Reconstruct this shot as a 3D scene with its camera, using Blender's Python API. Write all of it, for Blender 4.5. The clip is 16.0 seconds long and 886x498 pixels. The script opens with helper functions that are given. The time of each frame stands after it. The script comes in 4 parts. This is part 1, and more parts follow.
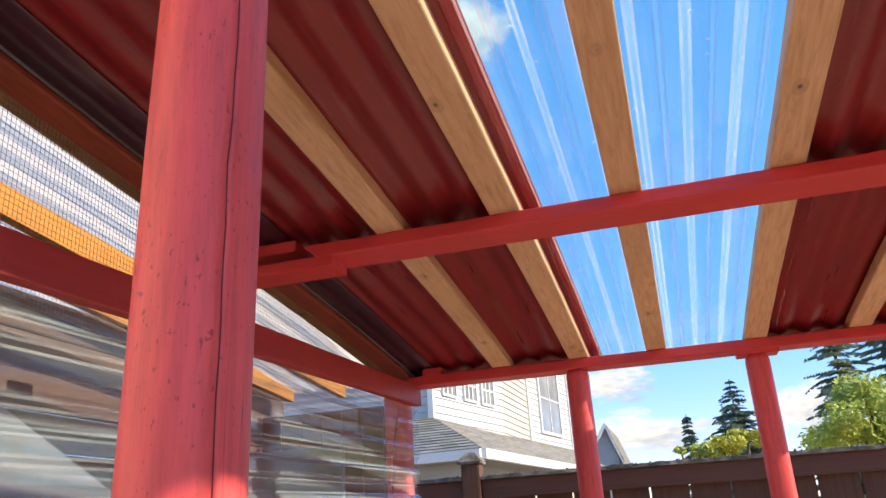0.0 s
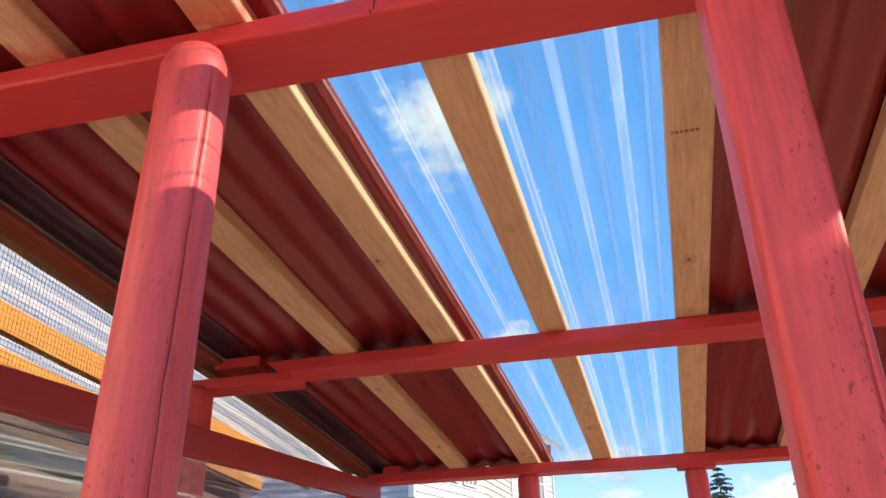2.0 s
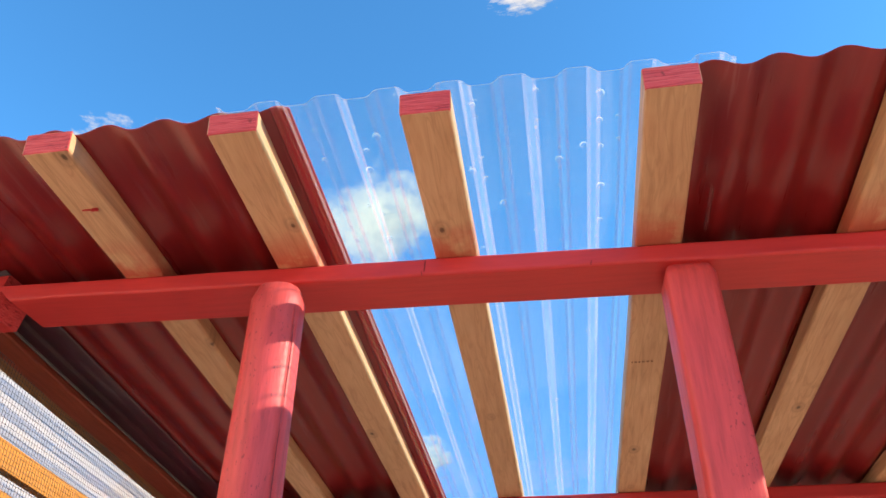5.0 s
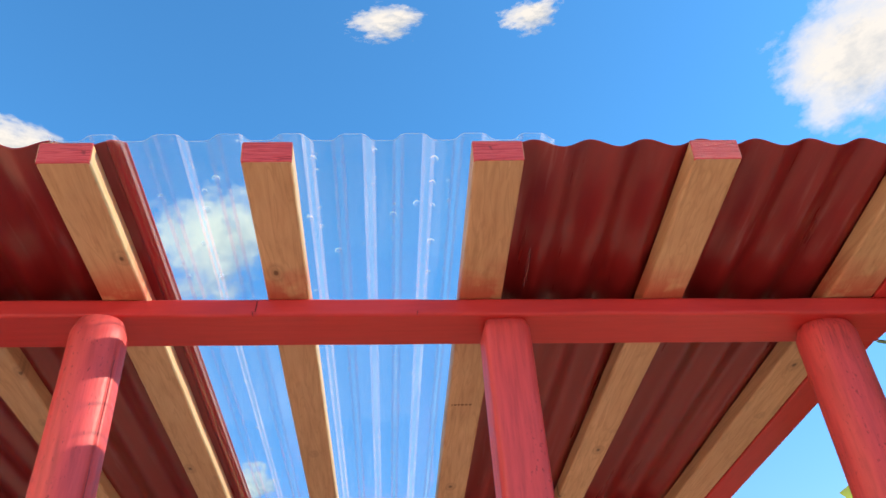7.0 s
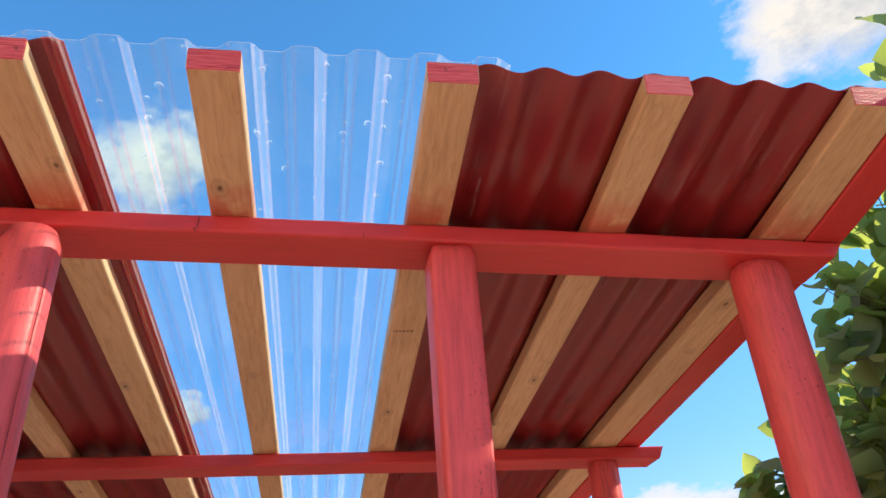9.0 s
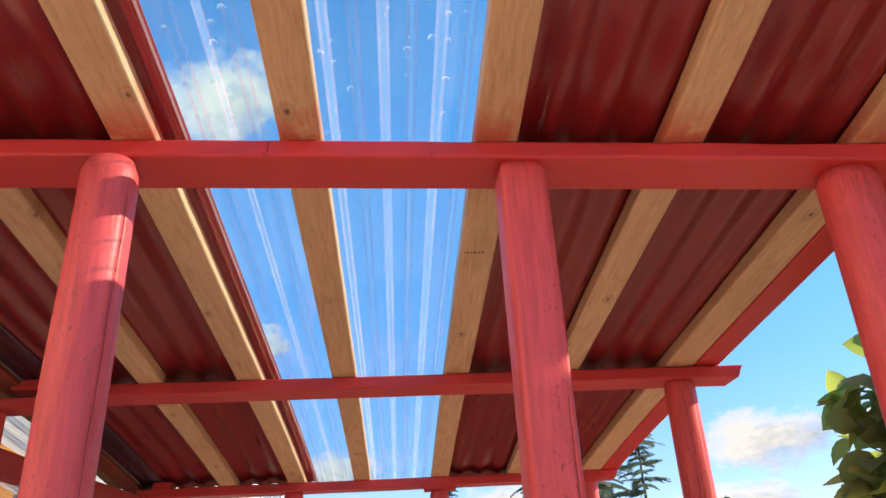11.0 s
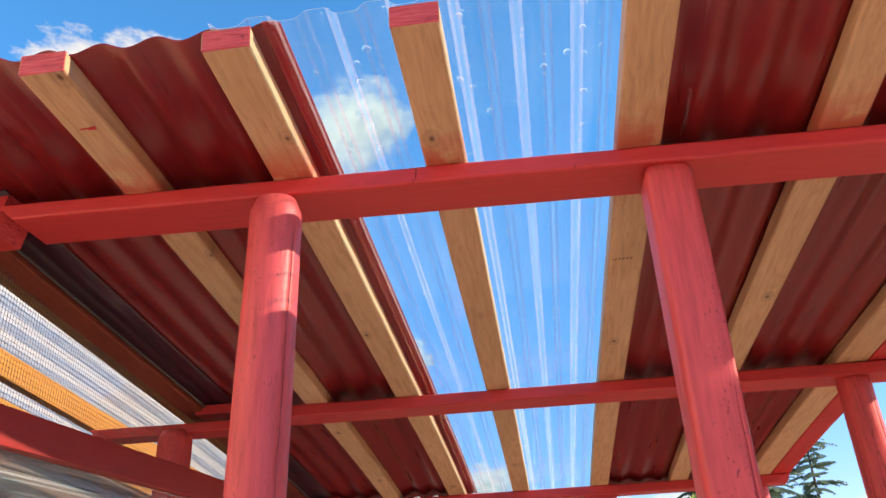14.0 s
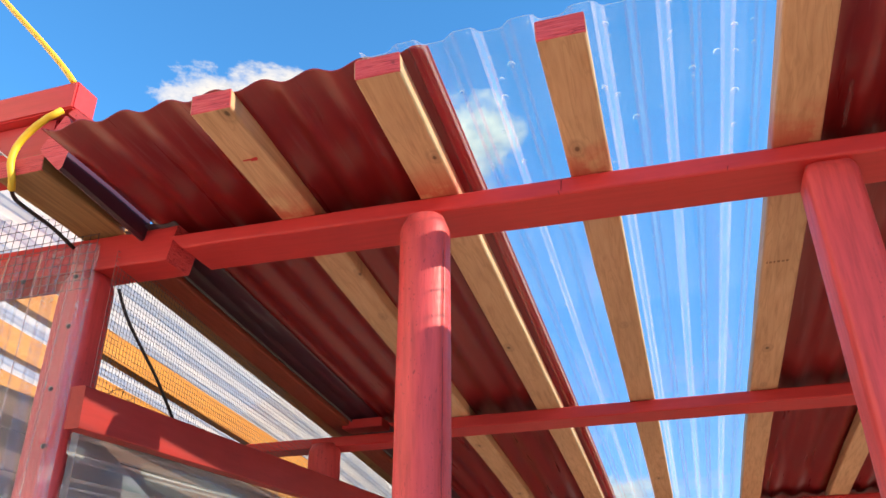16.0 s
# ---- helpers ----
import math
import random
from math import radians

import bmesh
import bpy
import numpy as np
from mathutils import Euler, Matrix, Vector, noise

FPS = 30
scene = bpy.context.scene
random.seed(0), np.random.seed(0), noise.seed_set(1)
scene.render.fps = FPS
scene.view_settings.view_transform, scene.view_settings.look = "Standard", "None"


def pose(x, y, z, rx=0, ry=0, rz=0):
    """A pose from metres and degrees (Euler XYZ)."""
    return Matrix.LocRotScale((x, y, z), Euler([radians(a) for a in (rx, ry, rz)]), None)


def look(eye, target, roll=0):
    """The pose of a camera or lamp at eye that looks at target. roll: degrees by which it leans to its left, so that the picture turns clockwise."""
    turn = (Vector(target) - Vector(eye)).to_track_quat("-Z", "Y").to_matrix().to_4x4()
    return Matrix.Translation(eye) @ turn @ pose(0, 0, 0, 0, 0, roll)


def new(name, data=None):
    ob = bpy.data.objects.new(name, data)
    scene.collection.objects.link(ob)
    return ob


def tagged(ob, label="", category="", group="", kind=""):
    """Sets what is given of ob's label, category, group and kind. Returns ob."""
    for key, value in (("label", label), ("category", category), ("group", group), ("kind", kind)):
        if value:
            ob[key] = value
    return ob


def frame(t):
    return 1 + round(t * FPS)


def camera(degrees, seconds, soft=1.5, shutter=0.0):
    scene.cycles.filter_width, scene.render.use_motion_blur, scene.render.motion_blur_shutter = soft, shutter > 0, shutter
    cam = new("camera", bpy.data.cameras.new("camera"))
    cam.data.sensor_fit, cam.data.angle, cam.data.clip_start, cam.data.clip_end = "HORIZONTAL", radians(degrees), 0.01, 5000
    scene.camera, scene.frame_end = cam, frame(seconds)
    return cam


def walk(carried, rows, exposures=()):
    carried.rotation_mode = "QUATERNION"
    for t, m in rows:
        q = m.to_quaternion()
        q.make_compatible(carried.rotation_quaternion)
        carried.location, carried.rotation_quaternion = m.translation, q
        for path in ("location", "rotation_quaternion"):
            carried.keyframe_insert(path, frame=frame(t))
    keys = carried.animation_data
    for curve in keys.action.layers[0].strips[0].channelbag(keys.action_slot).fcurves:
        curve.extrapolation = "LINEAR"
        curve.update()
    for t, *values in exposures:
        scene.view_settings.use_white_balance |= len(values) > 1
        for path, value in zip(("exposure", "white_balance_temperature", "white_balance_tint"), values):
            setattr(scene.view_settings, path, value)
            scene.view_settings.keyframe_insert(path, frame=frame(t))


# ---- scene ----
cam = camera(60.0, 16.0)
PATH = [
    (0, (0.08, -0.101, 1.466), (-0.43, 1.707, 2.153), -3.5),
    (0.5, (0.108, -0.11, 1.479), (-0.318, 1.707, 2.199), -3.9),
    (1, (0.207, -0.166, 1.499), (-0.22, 1.633, 2.261), -3.2),
    (1.5, (0.282, -0.277, 1.509), (-0.165, 1.498, 2.316), -2.4),
    (2, (0.311, -0.356, 1.533), (-0.163, 1.39, 2.385), -1.4),
    (2.5, (0.282, -0.425, 1.545), (-0.191, 1.303, 2.434), -0.2),
    (3, (0.248, -0.518, 1.55), (-0.168, 1.212, 2.464), -0.4),
    (3.5, (0.224, -0.59, 1.553), (-0.131, 1.127, 2.516), -0.3),
    (4, (0.213, -0.661, 1.549), (-0.097, 1.032, 2.569), -0.4),
    (4.2, (0.21, -0.697, 1.553), (-0.097, 0.986, 2.589), -0.1),
    (6.3, (0.208, -0.89, 1.556), (0.226, 0.744, 2.709), -2.7),
    (6.5, (0.213, -0.894, 1.558), (0.283, 0.743, 2.705), -3.0),
    (7, (0.23, -0.888, 1.554), (0.401, 0.746, 2.695), -4.5),
    (7.5, (0.226, -0.876, 1.553), (0.455, 0.772, 2.663), -5.3),
    (8, (0.235, -0.874, 1.549), (0.515, 0.787, 2.627), -5.3),
    (8.5, (0.234, -0.878, 1.544), (0.547, 0.802, 2.583), -4.8),
    (9, (0.223, -0.868, 1.536), (0.539, 0.838, 2.531), -4.3),
    (9.2, (0.221, -0.86, 1.531), (0.539, 0.855, 2.51), -4.1),
    (11.3, (0.219, -0.839, 1.517), (0.309, 0.973, 2.358), -3.2),
    (11.5, (0.215, -0.84, 1.511), (0.272, 0.974, 2.352), -3.1),
    (12, (0.213, -0.84, 1.513), (0.206, 0.979, 2.346), -3.0),
    (12.5, (0.216, -0.848, 1.515), (0.154, 0.966, 2.355), -3.3),
    (13, (0.209, -0.861, 1.517), (0.096, 0.944, 2.372), -3.3),
    (13.5, (0.195, -0.873, 1.519), (0.038, 0.92, 2.391), -3.2),
    (14, (0.189, -0.876, 1.519), (-0.018, 0.905, 2.405), -2.9),
    (14.5, (0.175, -0.883, 1.521), (-0.088, 0.884, 2.421), -2.3),
    (15, (0.157, -0.895, 1.518), (-0.175, 0.854, 2.43), -1.6),
    (15.5, (0.136, -0.904, 1.516), (-0.273, 0.823, 2.437), -1.0),
    (16, (0.126, -0.901, 1.518), (-0.373, 0.802, 2.441), -0.9),
]
walk(cam, [(t, look(eye, target, roll)) for t, eye, target, roll in PATH], [(0.0, 1.42, 7500, 12), (2.0, 1.38, 7500, 12), (3.5, 1.48, 7500, 12), (6.5, 1.25, 7500, 12), (12.5, 1.27, 7500, 12), (16.0, 1.35, 7500, 12)])

# ---- light ----
SUN = Vector((2.75, -0.17, 1.42)).normalized()
lamp = bpy.data.lights.new("sun", "SUN")
lamp.energy, lamp.angle, lamp.color = 3.6, radians(0.5), (1.0, 0.91, 0.77)
sun = new("sun", lamp)
sun.matrix_world = look(SUN * 60, (0, 0, 0))
world = bpy.data.worlds.new("world")
scene.world = world
world.use_nodes = True
wt = world.node_tree
sky = wt.nodes.new("ShaderNodeTexSky")
sky.sky_type, sky.sun_disc = "NISHITA", False
sky.sun_elevation = math.asin(SUN.z)
sky.sun_rotation = math.atan2(SUN.x, SUN.y)
sky.air_density, sky.dust_density, sky.ozone_density = 0.9, 0.2, 3.0
tone = wt.nodes.new("ShaderNodeHueSaturation")
tone.inputs["Saturation"].default_value = 1.08
back = wt.nodes["Background"]
back.inputs["Strength"].default_value = 0.15
wt.links.new(sky.outputs[0], tone.inputs["Color"])
blue = wt.nodes.new("ShaderNodeMix")
blue.data_type, blue.blend_type = "RGBA", "MULTIPLY"
blue.inputs["Factor"].default_value = 1.0
where = wt.nodes.new("ShaderNodeTexCoord")
height = wt.nodes.new("ShaderNodeSeparateXYZ")
air = wt.nodes.new("ShaderNodeValToRGB")
air.color_ramp.elements[0].color = (0.66, 0.56, 0.76, 1)
air.color_ramp.elements[1].position = 0.55
air.color_ramp.elements[1].color = (0.36, 0.91, 1.13, 1)
middle = air.color_ramp.elements.new(0.25)
middle.color = (0.46, 0.70, 0.92, 1)
wt.links.new(where.outputs["Generated"], height.inputs[0])
wt.links.new(height.outputs["Z"], air.inputs[0])
wt.links.new(air.outputs[0], blue.inputs["B"])
wt.links.new(tone.outputs[0], blue.inputs["A"])
wt.links.new(blue.outputs["Result"], back.inputs["Color"])


# ---- materials ----
class Mat:
    """A small node builder."""

    def __init__(self, name, rough=0.6, metal=0.0, spec=0.5):
        self.m = bpy.data.materials.new(name)
        self.m.use_nodes = True
        self.t = self.m.node_tree
        self.b = self.t.nodes["Principled BSDF"]
        self.out = self.t.nodes["Material Output"]
        self.b.inputs["Roughness"].default_value = rough
        self.b.inputs["Metallic"].default_value = metal
        self.b.inputs["Specular IOR Level"].default_value = spec
        self.tc = self.t.nodes.new("ShaderNodeTexCoord")

    def link(self, a, b):
        self.t.links.new(a, b)

    def coords(self, scale=(1, 1, 1), shift=False):
        mp = self.t.nodes.new("ShaderNodeMapping")
        mp.inputs["Scale"].default_value = scale
        self.link(self.tc.outputs["Object"], mp.inputs["Vector"])
        if shift:
            info = self.t.nodes.new("ShaderNodeObjectInfo")
            mul = self.t.nodes.new("ShaderNodeMath")
            mul.operation = "MULTIPLY"
            mul.inputs[1].default_value = 37.0
            self.link(info.outputs["Random"], mul.inputs[0])
            self.link(mul.outputs[0], mp.inputs["Location"])
        return mp.outputs[0]

    def noise(self, scale, stretch=(1, 1, 1), detail=4, rough=0.55, shift=True, distort=0.0):
        n = self.t.nodes.new("ShaderNodeTexNoise")
        n.inputs["Scale"].default_value = scale
        n.inputs["Detail"].default_value = detail
        n.inputs["Roughness"].default_value = rough
        n.inputs["Distortion"].default_value = distort
        self.link(self.coords(stretch, shift), n.inputs["Vector"])
        return n.outputs["Fac"]

    def ramp(self, fac, stops):
        r = self.t.nodes.new("ShaderNodeValToRGB")
        e = r.color_ramp.elements
        while len(e) < len(stops):
            e.new(0.5)
        for el, (p, c) in zip(e, stops):
            el.position = p
            el.color = (*c, 1) if len(c) == 3 else c
        self.link(fac, r.inputs[0])
        return r.outputs[0]

    def mix(self, fac, a, b, mode="MIX"):
        n = self.t.nodes.new("ShaderNodeMix")
        n.data_type, n.blend_type = "RGBA", mode
        for sock, v in ((n.inputs["Factor"], fac), (n.inputs["A"], a), (n.inputs["B"], b)):
            if isinstance(v, (int, float)):
                sock.default_value = v
            elif isinstance(v, tuple):
                sock.default_value = (*v, 1)
            else:
                self.link(v, sock)
        return n.outputs["Result"]

    def math(self, op, a, b=0.0):
        n = self.t.nodes.new("ShaderNodeMath")
        n.operation = op
        for sock, v in ((n.inputs[0], a), (n.inputs[1], b)):
            if isinstance(v, (int, float)):
                sock.default_value = v
            else:
                self.link(v, sock)
        return n.outputs[0]

    def color(self, c):
        if isinstance(c, tuple):
            self.b.inputs["Base Color"].default_value = (*c, 1)
        else:
            self.link(c, self.b.inputs["Base Color"])

    def rough(self, fac, lo, hi):
        r = self.t.nodes.new("ShaderNodeMapRange")
        r.inputs["To Min"].default_value, r.inputs["To Max"].default_value = lo, hi
        self.link(fac, r.inputs["Value"])
        self.link(r.outputs[0], self.b.inputs["Roughness"])

    def bump(self, fac, strength=0.3, dist=0.002):
        n = self.t.nodes.new("ShaderNodeBump")
        n.inputs["Strength"].default_value, n.inputs["Distance"].default_value = strength, dist
        self.link(fac, n.inputs["Height"])
        self.link(n.outputs[0], self.b.inputs["Normal"])


def wood(name, pale, mid, dark, rough=0.55, knots=True, axis=1, smear=False):
    """Sawn softwood; the grain runs along the piece's own y."""
    m = Mat(name, rough, spec=0.35)
    def along(a, b):
        return tuple(b if i == axis else a for i in range(3))

    grain = m.noise(14, along(6, 0.15), 6, 0.6, distort=0.3)
    fine = m.noise(90, along(5, 0.05), 3)
    big = m.noise(2.2, (1.5, 0.6, 1.5), 3)
    c = m.ramp(grain, [(0.25, dark), (0.45, mid), (0.7, pale)])
    c = m.mix(m.math("MULTIPLY", fine, 0.3), c, mid)
    ring = m.ramp(m.noise(5, along(7, 0.25), 2, 0.5, distort=1.2), [(0.46, (0, 0, 0)), (0.5, (0.4, 0.4, 0.4)), (0.54, (0, 0, 0))])
    c = m.mix(ring, c, dark)
    c = m.mix(m.ramp(big, [(0.35, (0.0, 0.0, 0.0)), (0.75, (0.45, 0.45, 0.45))]), c, dark)
    if knots:
        v = m.t.nodes.new("ShaderNodeTexVoronoi")
        v.voronoi_dimensions = "2D"
        v.inputs["Scale"].default_value = 1.0
        m.link(m.coords((6.0, 3.6, 0.02), True), v.inputs["Vector"])
        few = m.math("MULTIPLY", m.math("MAXIMUM", m.math("SUBTRACT", m.noise(5, (1.3, 1, 0.1), 2), 0.44), 0.0), 0.7)
        k = m.ramp(m.math("ADD", v.outputs["Distance"], few), [(0.0, (0.95, 0.95, 0.95)), (0.022, (0.85, 0.85, 0.85)), (0.034, (0.35, 0.35, 0.35)), (0.07, (0.12, 0.12, 0.12)), (0.085, (0.26, 0.26, 0.26)), (0.13, (0, 0, 0))])
        c = m.mix(k, c, tuple(x * 0.22 for x in dark))
    if smear:
        sep = m.t.nodes.new("ShaderNodeSeparateXYZ")
        m.link(m.tc.outputs["Object"], sep.inputs[0])
        near = m.ramp(sep.outputs["Y"], [(0.25, (0, 0, 0)), (0.375, (0.9, 0.9, 0.9)), (0.40, (0.9, 0.9, 0.9)), (0.58, (0, 0, 0))])
        f = m.math("MULTIPLY", near, m.ramp(m.noise(11, (1, 1, 1), 4), [(0.36, (0, 0, 0)), (0.5, (1, 1, 1))]))
        c = m.mix(m.math("MULTIPLY", f, 0.85), c, (0.47, 0.06, 0.04))
    m.color(c)
    m.bump(m.mix(0.5, grain, fine), 0.3, 0.001)
    return m.m


def red_paint(name, base, rough=0.42, wear=True, along=(3.5, 3.5, 0.35)):
    """Red exterior paint on rough timber, brushed along the grain."""
    m = Mat(name, rough, spec=0.32)
    brush = m.noise(22, along, 5, 0.6)
    blot = m.noise(3.0, (1, 1, 1), 4)
    hi = tuple(min(1, x * (1.16 if wear else 1.06) + 0.006) for x in base)
    lo = tuple(x * (0.78 if wear else 0.9) for x in base)
    c = m.ramp(brush, [(0.3, lo), (0.5, base), (0.75, hi)])
    c = m.mix(m.ramp(blot, [(0.4, (0, 0, 0)), (0.75, (0.4, 0.4, 0.4))]), c, tuple(x * 0.78 for x in base))
    if wear:
        pit = m.noise(170, (1, 1, 0.55), 3)
        zone = m.noise(5, (1, 1, 0.5), 3)
        f = m.math("MULTIPLY", m.ramp(pit, [(0.63, (0, 0, 0)), (0.68, (1, 1, 1))]), m.ramp(zone, [(0.47, (0, 0, 0)), (0.58, (1, 1, 1))]))
        c = m.mix(m.math("MULTIPLY", f, 0.7), c, (0.20, 0.022, 0.026))
        crack = m.noise(9, (5, 5, 0.22), 4, 0.5)
        line = m.ramp(crack, [(0.488, (0, 0, 0)), (0.5, (1, 1, 1)), (0.512, (0, 0, 0))])
        zone2 = m.noise(1.7, (1.5, 1.5, 0.5), 2)
        f2 = m.math("MULTIPLY", line, m.ramp(zone2, [(0.55, (0, 0, 0)), (0.62, (0.7, 0.7, 0.7))]))
        c = m.mix(f2, c, (0.08, 0.012, 0.012))
    m.color(c)
    m.rough(blot, rough - 0.1, rough + 0.16)
    relief = m.noise(38, tuple(x * 1.2 for x in along), 4, 0.65, distort=1.0)
    m.bump(m.mix(0.5, brush, relief), 0.55 if wear else 0.22, 0.0022 if wear else 0.0012)
    return m.m


RED = (0.56, 0.040, 0.041)
M_POST = red_paint("red_post_paint", (0.66, 0.080, 0.081))
# dark red that paints shade into the drying cracks
M_CRACK = red_paint("red_crack_shade", (0.20, 0.02, 0.02), 0.7, False)
# red paint darkened so the board's shade sits in its colour
M_DARKRED = red_paint("shaded_red_board_paint", (0.24, 0.048, 0.026), 0.5, True, (3.5, 0.35, 3.5))
M_BEAM = red_paint("red_beam_paint", RED, 0.38, False, along=(0.35, 3.5, 3.5))
M_SIDE = red_paint("red_board_paint", RED, 0.38, False, along=(3.5, 0.35, 3.5))
m = Mat("red_end_grain_paint", 0.5, spec=0.35)
lines = m.noise(60, (0.22, 1, 5.0), 4, 0.6, distort=1.2)
spots = m.noise(60, (1, 1, 1.5), 3)
c = m.ramp(lines, [(0.34, (0.34, 0.022, 0.03)), (0.45, (0.60, 0.06, 0.068)), (0.65, (0.70, 0.11, 0.115))])
m.color(m.mix(m.ramp(spots, [(0.66, (0, 0, 0)), (0.72, (0.7, 0.7, 0.7))]), c, (0.16, 0.02, 0.025)))
m.bump(lines, 0.7, 0.003)
M_END = m.m
M_RAFTER = wood("fir_rafter", (0.71, 0.45, 0.265), (0.60, 0.355, 0.20), (0.40, 0.22, 0.11), smear=True)
# darker copy of the red paint, with the side rail's shade painted in
M_RAILRED = red_paint("shaded_red_rail_paint", (0.36, 0.030, 0.026), 0.42, False, (3.5, 0.35, 3.5))
M_BROWN = wood("weathered_rafter", (0.34, 0.20, 0.09), (0.26, 0.14, 0.06), (0.15, 0.08, 0.035))
M_ORANGE = wood("stained_rafter", (0.47, 0.23, 0.05), (0.38, 0.165, 0.032), (0.22, 0.085, 0.016))
M_FENCE = wood("fence_board_stain", (0.12, 0.055, 0.032), (0.09, 0.038, 0.022), (0.05, 0.022, 0.013), 0.75, False, 2)
M_PLANK = wood("weathered_plank", (0.115, 0.072, 0.06), (0.078, 0.048, 0.04), (0.035, 0.023, 0.02), 0.8, False, 1)
M_RAIL = wood("fence_rail_stain", (0.13, 0.052, 0.033), (0.105, 0.04, 0.025), (0.07, 0.028, 0.017), 0.7, False, 0)

m = Mat("maroon_sheet", 0.3, spec=0.36)
streak = m.noise(16, (2.5, 0.1, 1), 4)
dust = m.noise(5, (1, 0.6, 1), 5)
c = m.ramp(streak, [(0.3, (0.185, 0.012, 0.0135)), (0.7, (0.235, 0.015, 0.0165))])
c = m.mix(m.ramp(dust, [(0.45, (0, 0, 0)), (0.8, (0.3, 0.3, 0.3))]), c, (0.20, 0.034, 0.042))
# broken pale streaks: soft reflections painted into the sheet's colour
pale_shine = m.math("MULTIPLY", m.ramp(m.noise(30, (3.0, 0.13, 1), 3, 0.5), [(0.56, (0, 0, 0)), (0.72, (1, 1, 1))]), m.ramp(m.noise(2.2, (1, 1, 1), 3), [(0.45, (0, 0, 0)), (0.62, (1, 1, 1))]))
m.color(m.mix(m.math("MULTIPLY", pale_shine, 0.22), c, (0.36, 0.19, 0.20)))
m.rough(streak, 0.24, 0.34)
m.bump(m.mix(0.4, streak, m.noise(45, (1, 0.3, 1), 3)), 0.05, 0.001)
tl = m.t.nodes.new("ShaderNodeBsdfTranslucent")
tl.inputs[0].default_value = (0.5, 0.04, 0.03, 1)
mx = m.t.nodes.new("ShaderNodeMixShader")
mx.inputs[0].default_value = 0.06
m.link(m.b.outputs[0], mx.inputs[1])
m.link(tl.outputs[0], mx.inputs[2])
m.link(mx.outputs[0], m.out.inputs["Surface"])
M_SHEET = m.m

# sheet's free edge: sun glowing through it is put into a brighter red
m = Mat("sunlit_sheet_rim", 0.5, spec=0.25)
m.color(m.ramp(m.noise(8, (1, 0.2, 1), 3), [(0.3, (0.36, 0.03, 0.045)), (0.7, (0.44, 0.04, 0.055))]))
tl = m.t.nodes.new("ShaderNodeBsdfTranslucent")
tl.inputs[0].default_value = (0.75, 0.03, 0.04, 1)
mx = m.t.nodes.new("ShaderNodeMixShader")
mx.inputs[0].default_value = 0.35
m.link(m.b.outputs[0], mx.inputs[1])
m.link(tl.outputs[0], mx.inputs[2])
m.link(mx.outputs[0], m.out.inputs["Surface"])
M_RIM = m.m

m = Mat("dark_flashing", 0.32, spec=0.45)
m.color(m.ramp(m.noise(9, (2, 0.15, 1), 3), [(0.35, (0.028, 0.010, 0.018)), (0.6, (0.055, 0.014, 0.026)), (0.80, (0.14, 0.11, 0.12))]))
M_FLASH = m.m


def clear(name, haze, streaks, tint=(0.95, 0.97, 1.0), stretch=(9, 0.12, 9), front=0.5, milk_c=(0.92, 0.94, 0.97)):
    """Clear polycarbonate: see-through, glossy by Fresnel, a little milky; its white streaks imitate glints."""
    m = Mat(name)
    n = m.t.nodes
    n.remove(m.b)
    tr = n.new("ShaderNodeBsdfTransparent")
    tr.inputs[0].default_value = (*tint, 1)
    gl = n.new("ShaderNodeBsdfGlossy")
    gl.inputs["Roughness"].default_value = 0.06
    fr = n.new("ShaderNodeLayerWeight")
    fr.inputs[0].default_value = 0.5
    sheen = m.math("ADD", m.math("MULTIPLY", m.math("POWER", fr.outputs["Facing"], 4.0), 0.35), 0.02)
    milk = n.new("ShaderNodeBsdfTranslucent")
    milk.inputs[0].default_value = (*milk_c, 1)
    dif = n.new("ShaderNodeBsdfDiffuse")
    dif.inputs[0].default_value = (0.85, 0.87, 0.9, 1)
    both = n.new("ShaderNodeMixShader")
    both.inputs[0].default_value = front
    m.link(milk.outputs[0], both.inputs[1])
    m.link(dif.outputs[0], both.inputs[2])
    a = n.new("ShaderNodeMixShader")
    m.link(sheen, a.inputs[0])
    m.link(tr.outputs[0], a.inputs[1])
    m.link(gl.outputs[0], a.inputs[2])
    b = n.new("ShaderNodeMixShader")
    s = m.noise(7, stretch, 4, 0.6, False)
    f = m.math("ADD", m.math("MULTIPLY", m.ramp(s, [(0.5, (0, 0, 0)), (0.72, (1, 1, 1))]), streaks), haze)
    m.link(f, b.inputs[0])
    m.link(a.outputs[0], b.inputs[1])
    m.link(both.outputs[0], b.inputs[2])
    m.link(b.outputs[0], m.out.inputs["Surface"])
    return m.m


M_CLEAR = clear("clear_sheet", 0.02, 0.045, (0.86, 0.98, 1.0), stretch=(2.2, 0.10, 3), front=0.3)
# rib sides, cut edges and bends are whitened to paint in caught light
M_SLOPE = clear("clear_sheet_rib_shine", 0.042, 0.04, (0.86, 0.98, 1.0), stretch=(6, 0.10, 3), front=0.3)
M_EDGE = clear("clear_edge_glint", 0.42, 0.1)
M_MILKY = clear("milky_roof_sheet", 0.60, 0.14, (0.97, 0.97, 0.96), stretch=(2.2, 0.12, 4), front=0.35, milk_c=(0.66, 0.65, 0.63))
M_BEND = clear("clear_sheet_bend_glint", 0.105, 0.08, stretch=(2, 0.4, 2))
M_WALLCLEAR = clear("clear_wall_sheet", 0.035, 0.13, stretch=(9, 0.12, 9))
M_WALLBEND = clear("clear_wall_bend", 0.15, 0.17, stretch=(9, 0.12, 9))
